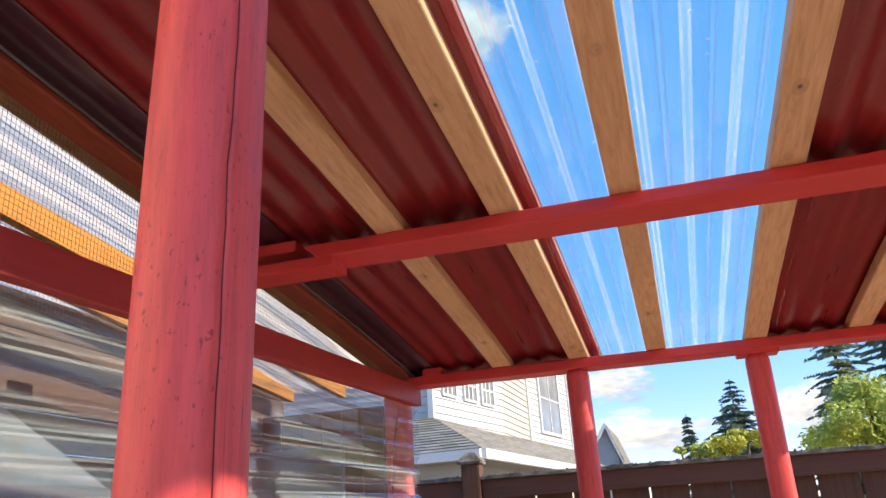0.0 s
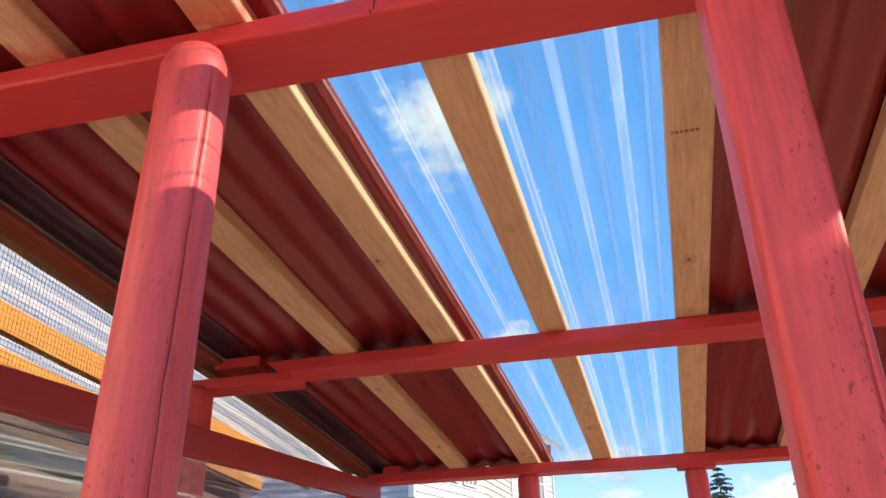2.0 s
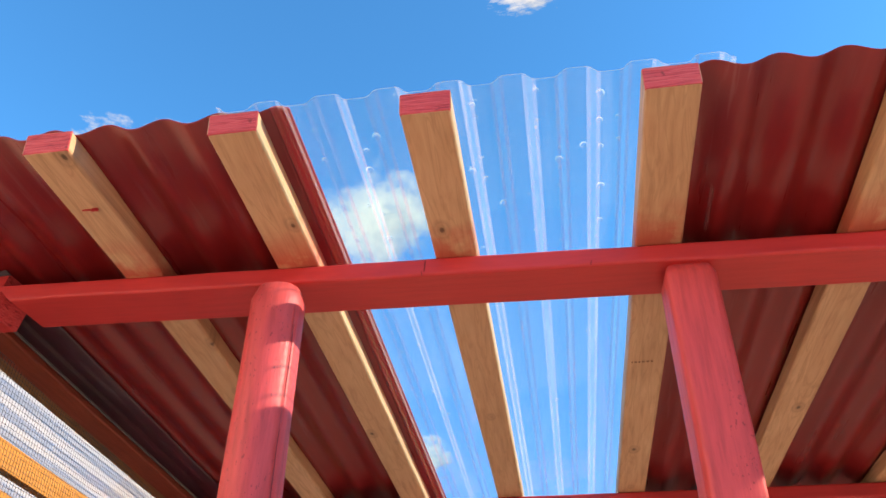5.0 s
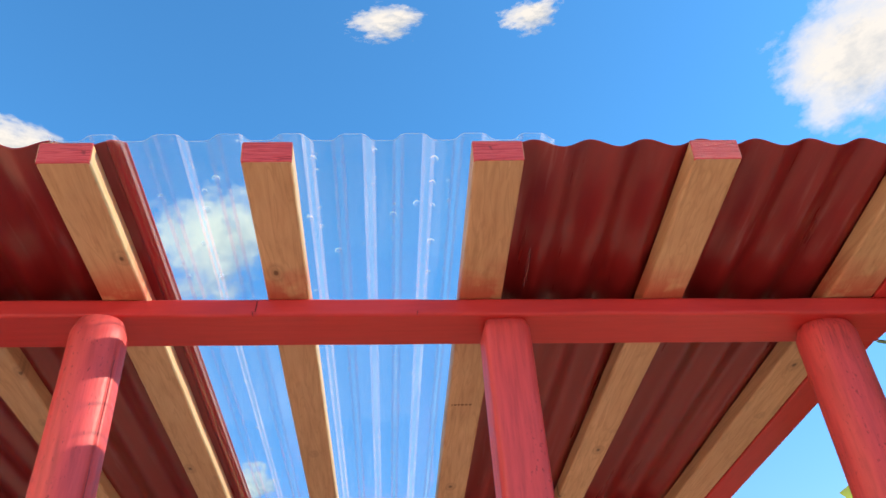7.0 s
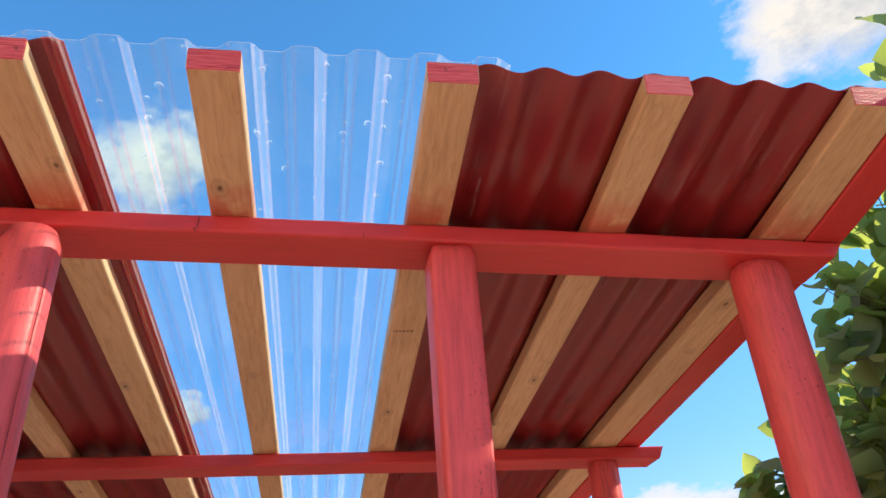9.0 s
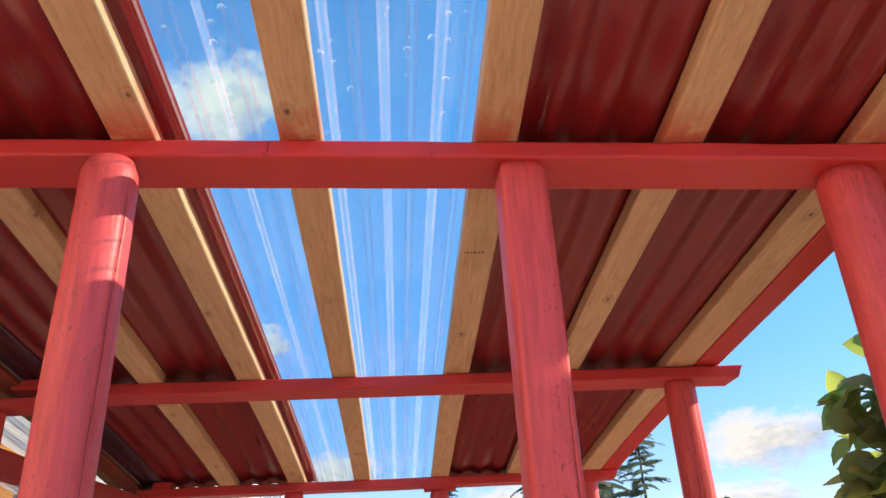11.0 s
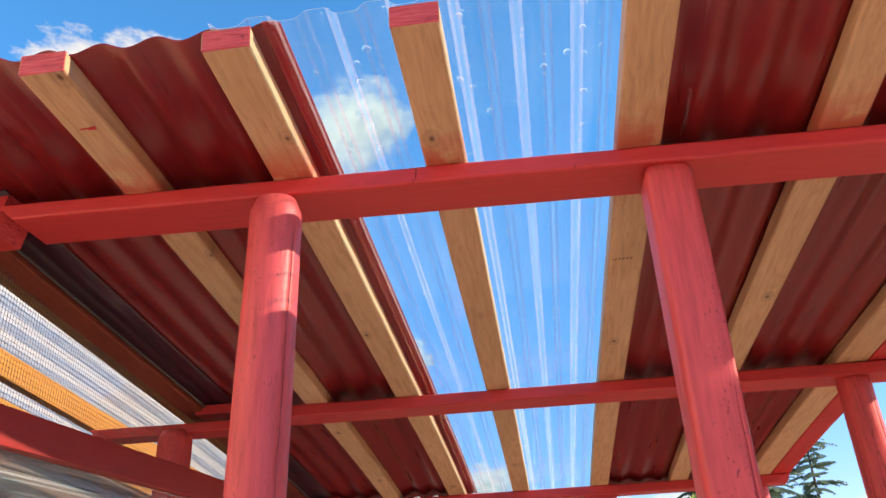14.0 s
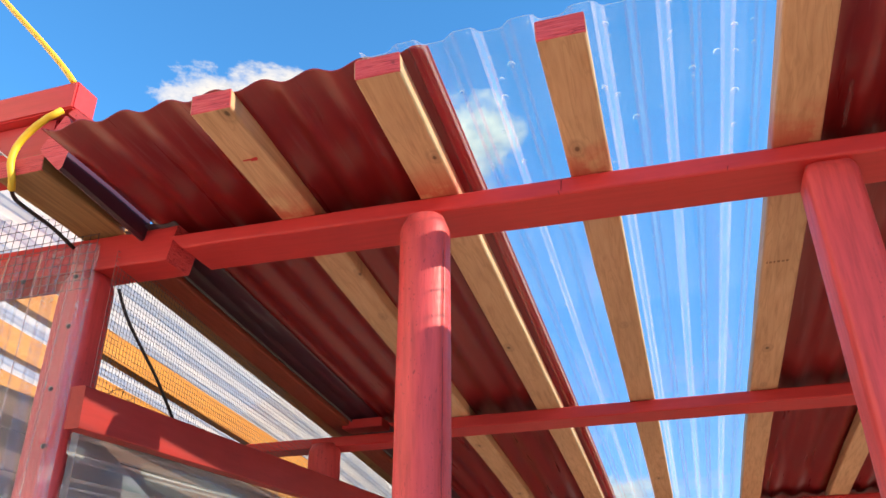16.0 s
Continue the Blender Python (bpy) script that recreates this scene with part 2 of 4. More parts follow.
M_FRONTCLEAR = clear("clear_front_sheet", 0.06, 0.14, stretch=(9, 9, 0.12))

M_WATER = clear("water", 0.03, 0.08, stretch=(60, 60, 60), front=0.2)

m = Mat("galvanised_wire", 0.45, 0.8)
m.color((0.16, 0.16, 0.17))
M_WIRE = m.m
m = Mat("yellow_cable", 0.4)
m.color(m.ramp(m.noise(20, (1, 1, 1), 3), [(0.3, (0.62, 0.38, 0.02)), (0.7, (0.78, 0.50, 0.04))]))
M_YELLOW = m.m
m = Mat("black_cable", 0.5)
m.color((0.02, 0.018, 0.018))
M_BLACK = m.m
m = Mat("faded_ink", 0.8, spec=0.1)
m.color(m.ramp(m.noise(300, (1, 1, 1), 2), [(0.4, (0.16, 0.085, 0.05)), (0.6, (0.36, 0.21, 0.13))]))
M_INK = m.m

m = Mat("ground_earth", 0.9, spec=0.2)
g = m.noise(0.6, (1, 1, 1), 6)
g2 = m.noise(30, (1, 1, 1), 4)
m.color(m.mix(m.math("MULTIPLY", g2, 0.6), m.ramp(g, [(0.35, (0.44, 0.31, 0.22)), (0.55, (0.54, 0.40, 0.30)), (0.7, (0.36, 0.29, 0.17))]), (0.58, 0.45, 0.35)))
m.bump(g2, 0.6, 0.02)
M_GROUND = m.m

m = Mat("white_siding", 0.55)
m.color(m.ramp(m.noise(1.2, (1, 1, 3), 4), [(0.3, (0.35, 0.355, 0.36)), (0.7, (0.40, 0.405, 0.41))]))
M_SIDING = m.m
m = Mat("cream_siding", 0.55)
m.color(m.ramp(m.noise(1.2, (1, 1, 3), 4), [(0.3, (0.31, 0.305, 0.265)), (0.7, (0.355, 0.35, 0.305))]))
M_CREAM = m.m
# siding of the added wall that throws warm light on the shelter
m = Mat("bounce_wall_siding", 0.6)
m.color(m.ramp(m.noise(1.2, (1, 1, 3), 4), [(0.3, (0.62, 0.50, 0.37)), (0.7, (0.70, 0.57, 0.43))]))
M_BEIGE = m.m
m = Mat("white_trim", 0.4)
m.color(m.ramp(m.noise(3, (1, 1, 1), 3), [(0.3, (0.52, 0.52, 0.51)), (0.7, (0.58, 0.58, 0.57))]))
M_TRIM = m.m
m = Mat("grey_shingle", 0.9, spec=0.2)
geo = m.t.nodes.new("ShaderNodeNewGeometry")
sh = m.ramp(geo.outputs["Random Per Island"], [(0.0, (0.15, 0.145, 0.14)), (0.5, (0.21, 0.205, 0.195)), (1.0, (0.28, 0.27, 0.255))])
moss = m.ramp(m.noise(0.8, (1, 1, 1), 5), [(0.55, (0, 0, 0)), (0.7, (0.6, 0.6, 0.6))])
m.color(m.mix(moss, m.mix(0.25, sh, m.ramp(m.noise(25), [(0.3, (0.1, 0.1, 0.1)), (0.7, (0.3, 0.29, 0.28))])), (0.22, 0.22, 0.10)))
M_SHINGLE = m.m
m = Mat("window_pane", 0.06, spec=0.8)
m.color(m.ramp(m.noise(1.5, (1, 1, 1), 2), [(0.3, (0.10, 0.11, 0.12)), (0.7, (0.2, 0.21, 0.22))]))
M_PANE = m.m
m = Mat("mossy_cap", 0.9, spec=0.2)
m.color(m.ramp(m.noise(12, (1, 1, 1), 6), [(0.3, (0.05, 0.042, 0.035)), (0.5, (0.12, 0.105, 0.085)), (0.7, (0.25, 0.23, 0.20))]))
m.bump(m.noise(40, (1, 1, 1), 5), 0.8, 0.01)
M_CAP = m.m
m = Mat("grey_panel", 0.7)
m.color(m.ramp(m.noise(2.5, (1, 1, 1), 5), [(0.3, (0.10, 0.095, 0.10)), (0.7, (0.175, 0.165, 0.17))]))
M_GREY = m.m
m = Mat("bark", 0.85, spec=0.2)
m.color(m.ramp(m.noise(14, (1, 1, 0.3), 5), [(0.3, (0.05, 0.035, 0.025)), (0.7, (0.15, 0.11, 0.08))]))
m.bump(m.noise(30, (1, 1, 0.3), 4), 0.6, 0.01)
M_BARK = m.m


def leaf_mat(name, lo, hi, glow, share=0.35):
    m = Mat(name, 0.45, spec=0.45)
    geo = m.t.nodes.new("ShaderNodeNewGeometry")
    m.color(m.ramp(geo.outputs["Random Per Island"], [(0.0, lo), (1.0, hi)]))
    tl = m.t.nodes.new("ShaderNodeBsdfTranslucent")
    tl.inputs[0].default_value = (*glow, 1)
    mx = m.t.nodes.new("ShaderNodeMixShader")
    mx.inputs[0].default_value = share
    m.link(m.b.outputs[0], mx.inputs[1])
    m.link(tl.outputs[0], mx.inputs[2])
    m.link(mx.outputs[0], m.out.inputs["Surface"])
    return m.m


M_LEAF = leaf_mat("apple_leaf", (0.075, 0.11, 0.06), (0.21, 0.26, 0.15), (0.45, 0.56, 0.11), 0.5)
M_SHRUB = leaf_mat("yellow_green_leaf", (0.20, 0.26, 0.06), (0.42, 0.46, 0.11), (0.5, 0.58, 0.05))
M_GOLD = leaf_mat("golden_leaf", (0.22, 0.24, 0.03), (0.42, 0.40, 0.05), (0.55, 0.55, 0.05))
M_NEEDLE = leaf_mat("fir_needle", (0.08, 0.125, 0.085), (0.19, 0.25, 0.18), (0.15, 0.21, 0.12), 0.4)


# ---- mesh helpers ----
def finish(name, bm, mats, parent=None, label="", smooth=False):
    me = bpy.data.meshes.new(name)
    bmesh.ops.recalc_face_normals(bm, faces=bm.faces[:])
    bm.to_mesh(me)
    bm.free()
    for x in mats if isinstance(mats, (list, tuple)) else [mats]:
        me.materials.append(x)
    if smooth:
        me.polygons.foreach_set("use_smooth", [True] * len(me.polygons))
    ob = new(name, me)
    if parent:
        ob.parent = parent
    if label:
        ob["label"] = label
    return ob


part = finish


def raw(name, verts, faces, mats, parent=None, label="", slots=None, smooth=False):
    me = bpy.data.meshes.new(name)
    me.from_pydata(verts, [], faces)
    for x in mats if isinstance(mats, (list, tuple)) else [mats]:
        me.materials.append(x)
    if slots:
        me.polygons.foreach_set("material_index", slots)
    if smooth:
        me.polygons.foreach_set("use_smooth", [True] * len(me.polygons))
    me.update()
    ob = new(name, me)
    if parent:
        ob.parent = parent
    if label:
        ob["label"] = label
    return ob


def add_box(bm, x0, x1, y0, y1, z0, z1, bevel=0.0):
    r = bmesh.ops.create_cube(bm, size=1)
    vs = r["verts"]
    for v in vs:
        v.co = Vector(((x0 + x1) / 2 + v.co.x * (x1 - x0), (y0 + y1) / 2 + v.co.y * (y1 - y0), (z0 + z1) / 2 + v.co.z * (z1 - z0)))
    if bevel:
        es = list({e for v in vs for e in v.link_edges})
        bmesh.ops.bevel(bm, geom=es, offset=bevel, segments=2, affect="EDGES")


def lumber(length, width, height, bevel, axis, rng, wob=0.0012, rows=24):
    """A sawn board with eased edges and a slightly uneven surface; local: centred on width, top at 0, from 0 along its axis."""
    bm = bmesh.new()
    w, h, b = width / 2, height, bevel
    ring = []
    for cx, cz, a0 in ((w - b, -b, 0), (-w + b, -b, 90), (-w + b, -h + b, 180), (w - b, -h + b, 270)):
        for k in range(4):
            a = radians(a0 + 30 * k)
            ring.append((cx + b * math.cos(a), cz + b * math.sin(a)))
    n = len(ring)
    off = rng.uniform(0, 90)
    prev = None
    for i in range(rows + 1):
        s = length * i / rows
        row = []
        for u, v in ring:
            d = wob * noise.noise(Vector((s * 6 + off, u * 30, v * 30)))
            p = (s, u * (1 + d / w), v + d) if axis == "x" else (u * (1 + d / w), s, v + d)
            row.append(bm.verts.new(p))
        if prev:
            for k in range(n):
                bm.faces.new((prev[k], prev[(k + 1) % n], row[(k + 1) % n], row[k]))
        else:
            bm.faces.new(row).material_index = 1
        prev = row
    bm.faces.new(prev).material_index = 1
    return bm


def tube(pts, rads, n=8):
    """Verts and faces of a tapered tube along points."""
    vs, fs = [], []
    u = None
    for i, p in enumerate(pts):
        p = Vector(p)
        d = (Vector(pts[min(i + 1, len(pts) - 1)]) - Vector(pts[max(i - 1, 0)])).normalized()
        u = d.orthogonal().normalized() if u is None else (u - d * u.dot(d)).normalized()
        v = d.cross(u)
        for k in range(n):
            a = 2 * math.pi * k / n
            vs.append(p + (u * math.cos(a) + v * math.sin(a)) * rads[i])
        if i:
            for k in range(n):
                a, b = (i - 1) * n + k, (i - 1) * n + (k + 1) % n
                fs.append((a, b, b + n, a + n))
    fs.append(tuple(range(n))[::-1])
    fs.append(tuple(range(len(vs) - n, len(vs))))
    return vs, fs


def smooth_path(pts, n=6):
    """More points along a smooth curve through those given."""
    pts = [Vector(p) for p in pts]
    out = []
    for i in range(len(pts) - 1):
        a, b, c, d = pts[max(i - 1, 0)], pts[i], pts[i + 1], pts[min(i + 2, len(pts) - 1)]
        for k in range(n):
            t = k / n
            out.append(0.5 * (2 * b + (c - a) * t + (2 * a - 5 * b + 4 * c - d) * t * t + (3 * b - a - 3 * c + d) * t ** 3))
    return out + [pts[-1]]


# ---- the shelter's plan ----
SLOPE = 0.0865
TILT_ROOF = -math.degrees(math.atan(SLOPE))


NODES = ((0.11, 2.440, -0.003), (0.495, 2.403, -0.025), (1.862, 2.291, -0.014), (3.318, 2.150, -0.002))


def slant(y):
    """How much the roof falls to the right, per metre, at that depth."""
    for (a, _, p), (b, _, q) in zip(NODES, NODES[1:]):
        if y <= b:
            return p + (q - p) * max(0.0, (y - a) / (b - a))
    return NODES[-1][2]


def under(y, x=0.0):
    """Height of the rafters' underside: a gentle sag along y, lying on beams that are not quite level."""
    z = 0.0
    for a, h, _ in NODES:
        z += h * math.prod((y - b) / (a - b) for b, _, _ in NODES if b != a)
    return z + slant(y) * x


rng = random.Random(4)
FRONT, BACK = 0.11, 3.44

# ---- ground ----
bm = bmesh.new()
bmesh.ops.create_grid(bm, x_segments=60, y_segments=60, size=1)
for v in bm.verts:
    f = 30 * (abs(v.co.x) ** 3) * 100 * (1 if v.co.x > 0 else -1)
    h = 30 * (abs(v.co.y) ** 3) * 100 * (1 if v.co.y > 0 else -1)
    v.co = Vector((f, h, 0))
    if v.co.length < 60:
        v.co.z = 0.02 * noise.noise(Vector((f, h, 0)))
ground = finish("ground", bm, M_GROUND)
tagged(ground, "bare brown earth and thin grass of a back yard", "ground", kind="structure")


# ---- posts ----
def post(x, y, top, wx, wy, square, seed, label, crack_a=None, group="posts of the shelter", foot=-0.1, lean=0.0, split=False):
    """A painted round-sided timber post with a drying crack and a rounded head."""
    r = random.Random(seed)
    rows, n = 80, 44
    crack_a = r.uniform(-2.1, -0.9) if crack_a is None else crack_a
    vs, fs, sl, deep = [], [], [], []
    length = top - foot
    for i in range(rows + 1):
        t = i / rows
        s = length * t
        dome = min(1.0, (length - s) / 0.03) if length - s < 0.03 else 1.0
        k = 0.80 + 0.20 * math.sqrt(max(0.0, 1 - (1 - dome) ** 2))
        wander = crack_a + 0.4 * noise.noise(Vector((seed * 3.1, 0, s * 1.9))) + 0.06 * noise.noise(Vector((seed * 3.1, 7, s * 14)))
        open_ = max(0.0, 0.28 + 1.2 * noise.noise(Vector((seed * 1.7, 2.0, s * 2.2)))) if 0.1 < t < 0.96 else 0.0
        if split:
            wander = crack_a + 0.10 * noise.noise(Vector((seed * 3.1, 0, s * 1.9))) + 0.05 * noise.noise(Vector((seed * 3.1, 7, s * 14)))
            open_ = 0.75 + 0.4 * noise.noise(Vector((seed, 4, s * 9))) if t < 0.975 else 0.0
        open_ = min(1.0, open_)
        deep.append(open_ > 0.55)
        for j in range(n):
            gap = 0.006 + 0.012 * open_
            a = wander + ((j - 1) * gap if j < 3 else gap + (2 * math.pi - 2 * gap) * (j - 2) / (n - 2))
            ca, sa = math.cos(a), math.sin(a)
            e = 2 / square
            px = math.copysign(abs(ca) ** e, ca) * wx / 2
            py = math.copysign(abs(sa) ** e, sa) * wy / 2
            d = 0.0022 * noise.noise(Vector((ca * 1.5 + seed, sa * 1.5, s * 2.0))) + 0.001 * noise.noise(Vector((ca * 6 + seed, sa * 6, s * 5)))
            if j == 1:
                d -= 0.006 * open_
            f = k * (1 + d / (wx / 2))
            vs.append((px * f + lean * (s - length), py * f, s))
    for i in range(rows):
        for j in range(n):
            a, b = i * n + j, i * n + (j + 1) % n
            fs.append((a, b, b + n, a + n))
            # open groove faces take the dark colour as painted shade
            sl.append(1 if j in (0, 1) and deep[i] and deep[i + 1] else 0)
    fs.append(tuple(range(n))[::-1])
    fs.append(tuple(range(rows * n, rows * n + n)))
    sl += [0, 0]
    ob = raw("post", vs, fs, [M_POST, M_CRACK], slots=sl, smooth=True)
    ob.location = (x, y, foot)
    return tagged(ob, label, "post", group)


RND = "red-painted round timber post with a long drying crack"
post(-0.323, 0.498, 2.352, 0.108, 0.105, 2.3, 1, RND, -0.5, lean=0.016, split=True)
post(0.499, 0.555, 2.358, 0.100, 0.105, 6.0, 2, "narrow red-painted timber post with squared sides", -1.35)
post(1.216, 0.560, 2.338, 0.128, 0.108, 2.3, 3, "red-painted round timber post at the shelter's corner", -0.9)
post(-1.240, 0.545, 2.37, 0.118, 0.09, 4.0, 4, "red-painted squared post behind clear plastic")
post(-1.205, 1.92, 2.245, 0.125, 0.105, 2.6, 5, "dark red post under the middle beam")
post(1.273, 1.885, 2.245, 0.108, 0.10, 2.3, 6, "red-painted round timber post, rough on its sunny side")
post(-1.17, 3.375, 2.10, 0.125, 0.10, 3.4, 7, "red corner post seen through clear plastic")
post(-0.309, 3.375, 2.11, 0.10, 0.09, 2.4, 8, "slim red-painted post under the back beam", 1.6)
post(0.451, 3.375, 2.09, 0.10, 0.09, 2.4, 9, "slim red-painted post under a small cap plate", 1.6)
post(1.255, 3.375, 2.11, 0.095, 0.09, 2.4, 10, "slim red-painted post under the back beam", 1.6)

bm = bmesh.new()
add_box(bm, 0.372, 0.54, 3.325, 3.43, 2.086, 2.107, 0.003)
tagged(finish("cap_plate", bm, M_BEAM), "small red board between post and beam", "board")


# ---- beams ----
def beam(x0, x1, y0, depth, top, height, label, cut0=0.0, cut1=0.0, bevel=0.006, tilt=0.0, skew=0.0):
    bm = lumber(x1 - x0, depth, height, bevel, "x", rng, 0.0015, 48)
    for v in bm.verts:
        if v.co.x < 1e-5:
            v.co.x += cut0 * (-v.co.z / height)
        elif v.co.x > x1 - x0 - 1e-5:
            v.co.x -= cut1 * (-v.co.z / height)
        v.co.z += tilt * (v.co.x + x0)
        v.co.y += skew * (v.co.x + x0)
    ob = finish("beam", bm, [M_BEAM, M_END])
    ob.location = (x0, y0 + depth / 2, top)
    return tagged(ob, label, "beam", "beams of the shelter")


front_beam = beam(-0.985, 1.405, 0.495, 0.134, 2.402, 0.040, "red-painted front beam lying flat on the posts", 0.045, 0.03, tilt=-0.025)
for x, z0, z1, lean in ((-0.022, -0.031, -0.004, 0.003), (-0.026, -0.0405, -0.03, -0.002), (0.31, -0.047, -0.038, 0.002)):
    bm = bmesh.new()
    add_box(bm, x + 0.985 - 0.0009, x + 0.985 + 0.0011, -0.0682, -0.066, z0, z1, 0.0004)
    for v in bm.verts:
        v.co.x += lean * (v.co.z - z0) / (z1 - z0)
    part("crack", bm, M_CRACK, front_beam, "short drying crack, its shade painted as a dark sliver")
beam(-2.3, -0.975, 0.512, 0.10, 2.45, 0.095, "thicker red beam end joining the front beam", 0, 0.02, tilt=-0.015)
beam(-0.93, 1.495, 1.862, 0.142, 2.291, 0.044, "red-painted middle beam below the rafters", 0.06, 0.02, tilt=-0.014, skew=-0.03)
beam(-1.56, -0.83, 1.868, 0.11, 2.291 - 0.036, 0.04, "short red beam lapped under the middle beam", 0.03, 0.0, tilt=-0.014, skew=-0.03)
beam(-1.10, 1.41, 3.318, 0.12, 2.150, 0.046, "red-painted back beam below the rafters", 0.0, 0.02, tilt=-0.002)
bm = bmesh.new()
add_box(bm, -1.13, -0.96, 1.905, 2.0, under(1.92, -1.05) - 0.001, under(1.92, -1.05) + 0.035, 0.003)
tagged(finish("packing_block", bm, M_BEAM), "red packing block on the middle beam", "block")
bm = bmesh.new()
add_box(bm, -1.02, -0.93, 3.31, 3.42, under(3.4, -0.97) + 0.001, under(3.4, -0.97) + 0.04, 0.003)
tagged(finish("packing_block", bm, M_BEAM), "red packing block on the back beam", "block")


# ---- rafters ----
def rafter(xl, w, mat, label, front=FRONT, back=BACK, drop=0.0, h=0.044, tip=M_END, skew=0.0):
    bm = lumber(back - front, w, h, 0.006, "y", rng, 0.0012, 30)
    xc = xl + w / 2
    z0 = under(front, xc)
    for v in bm.verts:
        y = v.co.y
        v.co.y -= SLOPE * v.co.z
        v.co.z += under(front + y, xc) - z0
        v.co.x += skew * y
    ob = finish("rafter", bm, [mat, mat])
    ob.location = (xc, front, z0 - drop + h)
    bm = bmesh.new()
    add_box(bm, -w / 2 + 0.001, w / 2 - 0.001, -0.0015, 0.004, -h + 0.001, -0.001, 0.0008)
    for v in bm.verts:
        v.co.y -= SLOPE * v.co.z
    part("painted_end", bm, tip, ob, "red-painted end grain")
    return tagged(ob, label, "rafter", "rafters of the shelter")


FIR = "flat fir rafter with knots and a red-painted end"
for xl, w, skew in ((-0.679, 0.088, -0.002), (-0.335, 0.089, 0.0), (0.001, 0.087, 0.001), (0.400, 0.091, 0.004), (0.797, 0.090, 0.006)):
    made = rafter(xl, w, M_RAFTER, FIR, skew=skew)
    if xl == 0.400:
        bm = bmesh.new()
        x = -0.032
        for wide in (0.003, 0.006, 0.004, 0.007, 0.006, 0.006):
            add_box(bm, x, x + wide, 0.848, 0.856, -0.1168, -0.1155)
            x += wide + 0.004
        for v in bm.verts:
            v.co.z += 0.1162 + under(FRONT + 0.852, 0.4555) - under(FRONT, 0.4555) - 0.0445
        part("ink_mark", bm, M_INK, made, "faded dark ink mark")
    if xl == -0.679:
        bm = bmesh.new()
        for x0, x1, y0, y1 in ((-0.016, 0.004, 0.157, 0.161), (0.0, 0.016, 0.158, 0.165), (0.006, 0.018, 0.155, 0.160)):
            add_box(bm, x0, x1, y0, y1, -0.0454, -0.0436, 0.0007)
        for v in bm.verts:
            v.co.z += under(FRONT + 0.16, -0.635) - under(FRONT, -0.635)
        part("paint_mark", bm, M_BEAM, made, "short dab of red paint")
rafter(1.211, 0.108, M_RAFTER, "wide fir rafter along the roof's open edge")
rafter(1.321, 0.094, M_SIDE, "red-painted board along the roof's open edge", FRONT - 0.01, BACK)
rafter(-1.270, 0.130, M_BROWN, "weathered brown rafter beside the wire mesh", 0.225, BACK, -0.042)
rafter(-1.180, 0.080, M_DARKRED, "red board beside the brown rafter, darkened for its shade", 0.64, BACK, -0.008, 0.024)


# ---- roof sheets ----
def sheet(name, prof, y0, y1, lift, thick, mats, slots=None, rows=14, wob=0.0015):
    """A corrugated sheet: the profile (x, height) drawn out along y on the roof's slope."""
    vs, fs, sl = [], [], []
    n = len(prof)
    for side in (0, 1):
        for i in range(rows + 1):
            y = y0 + (y1 - y0) * i / rows
            for x, h in prof:
                d = wob * noise.noise(Vector((x * 5, y * 4, 3.3)))
                vs.append((x, y, under(y, x) + lift + h + d + side * thick))
    m = (rows + 1) * n
    for side in (0, 1):
        for i in range(rows):
            for j in range(n - 1):
                a = side * m + i * n + j
                fs.append((a, a + 1, a + n + 1, a + n) if side else (a, a + n, a + n + 1, a + 1))
                sl.append(slots[j] if slots else 0)
    for i in range(rows):
        for j in (0, n - 1):
            a = i * n + j
            fs.append((a, a + n, m + a + n, m + a))
            sl.append(0)
    for i in (0, rows):
        for j in range(n - 1):
            a = i * n + j
            fs.append((a, a + 1, m + a + 1, m + a))
            sl.append(3 if slots and len(mats) > 3 else 0)
    return raw(name, vs, fs, mats, slots=sl, smooth=not slots)


def wave(x0, x1, pitch, amp, crest):
    k = max(2, int((x1 - x0) / pitch * 16))
    return [(x0 + (x1 - x0) * i / k, amp / 2 * (1 + math.cos(2 * math.pi * (x0 + (x1 - x0) * i / k - crest) / pitch))) for i in range(k + 1)]


def trapezoid(x0, x1, pitch, top, run, amp, crest, bend=0.004):
    """Profile and bend flags of a box-rib sheet with narrow rounded bends."""
    pts = []
    first = math.floor((x0 - crest) / pitch) - 1
    for i in range(first, first + int((x1 - x0) / pitch) + 4):
        c = crest + i * pitch
        for dx, h in ((-top / 2 - run, 0), (-top / 2, amp), (top / 2, amp), (top / 2 + run, 0)):
            pts.append((c + dx, h))
    out, flag = [], []
    for k in range(1, len(pts) - 1):
        (ax, ah), (bx, bh), (cx, ch) = pts[k - 1], pts[k], pts[k + 1]
        for q, (ox, oh) in enumerate(((ax, ah), (cx, ch))):
            d = math.hypot(ox - bx, oh - bh)
            px, ph = bx + (ox - bx) * bend / d, bh + (oh - bh) * bend / d
            if x0 <= px <= x1:
                if out:
                    flag.append(1 if q == 1 else (2 if abs(ph - out[-1][1]) > amp * 0.3 else 0))
                out.append((px, ph))
    return out, flag


LIFT = 0.042
s = sheet("roof_sheet", wave(-1.052, -0.232, 0.105, 0.017, -0.222), 0.122, 3.52, LIFT, 0.004, M_SHEET)
tagged(s, "dark red corrugated roofing sheet on fir rafters", "roof sheet", "roof sheets", "")
# last strip of the sheet takes the sunlit colour
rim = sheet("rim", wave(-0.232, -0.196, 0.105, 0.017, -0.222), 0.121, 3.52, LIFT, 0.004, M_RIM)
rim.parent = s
rim["label"] = "free edge of the sheet, coloured brighter red for sun glow"
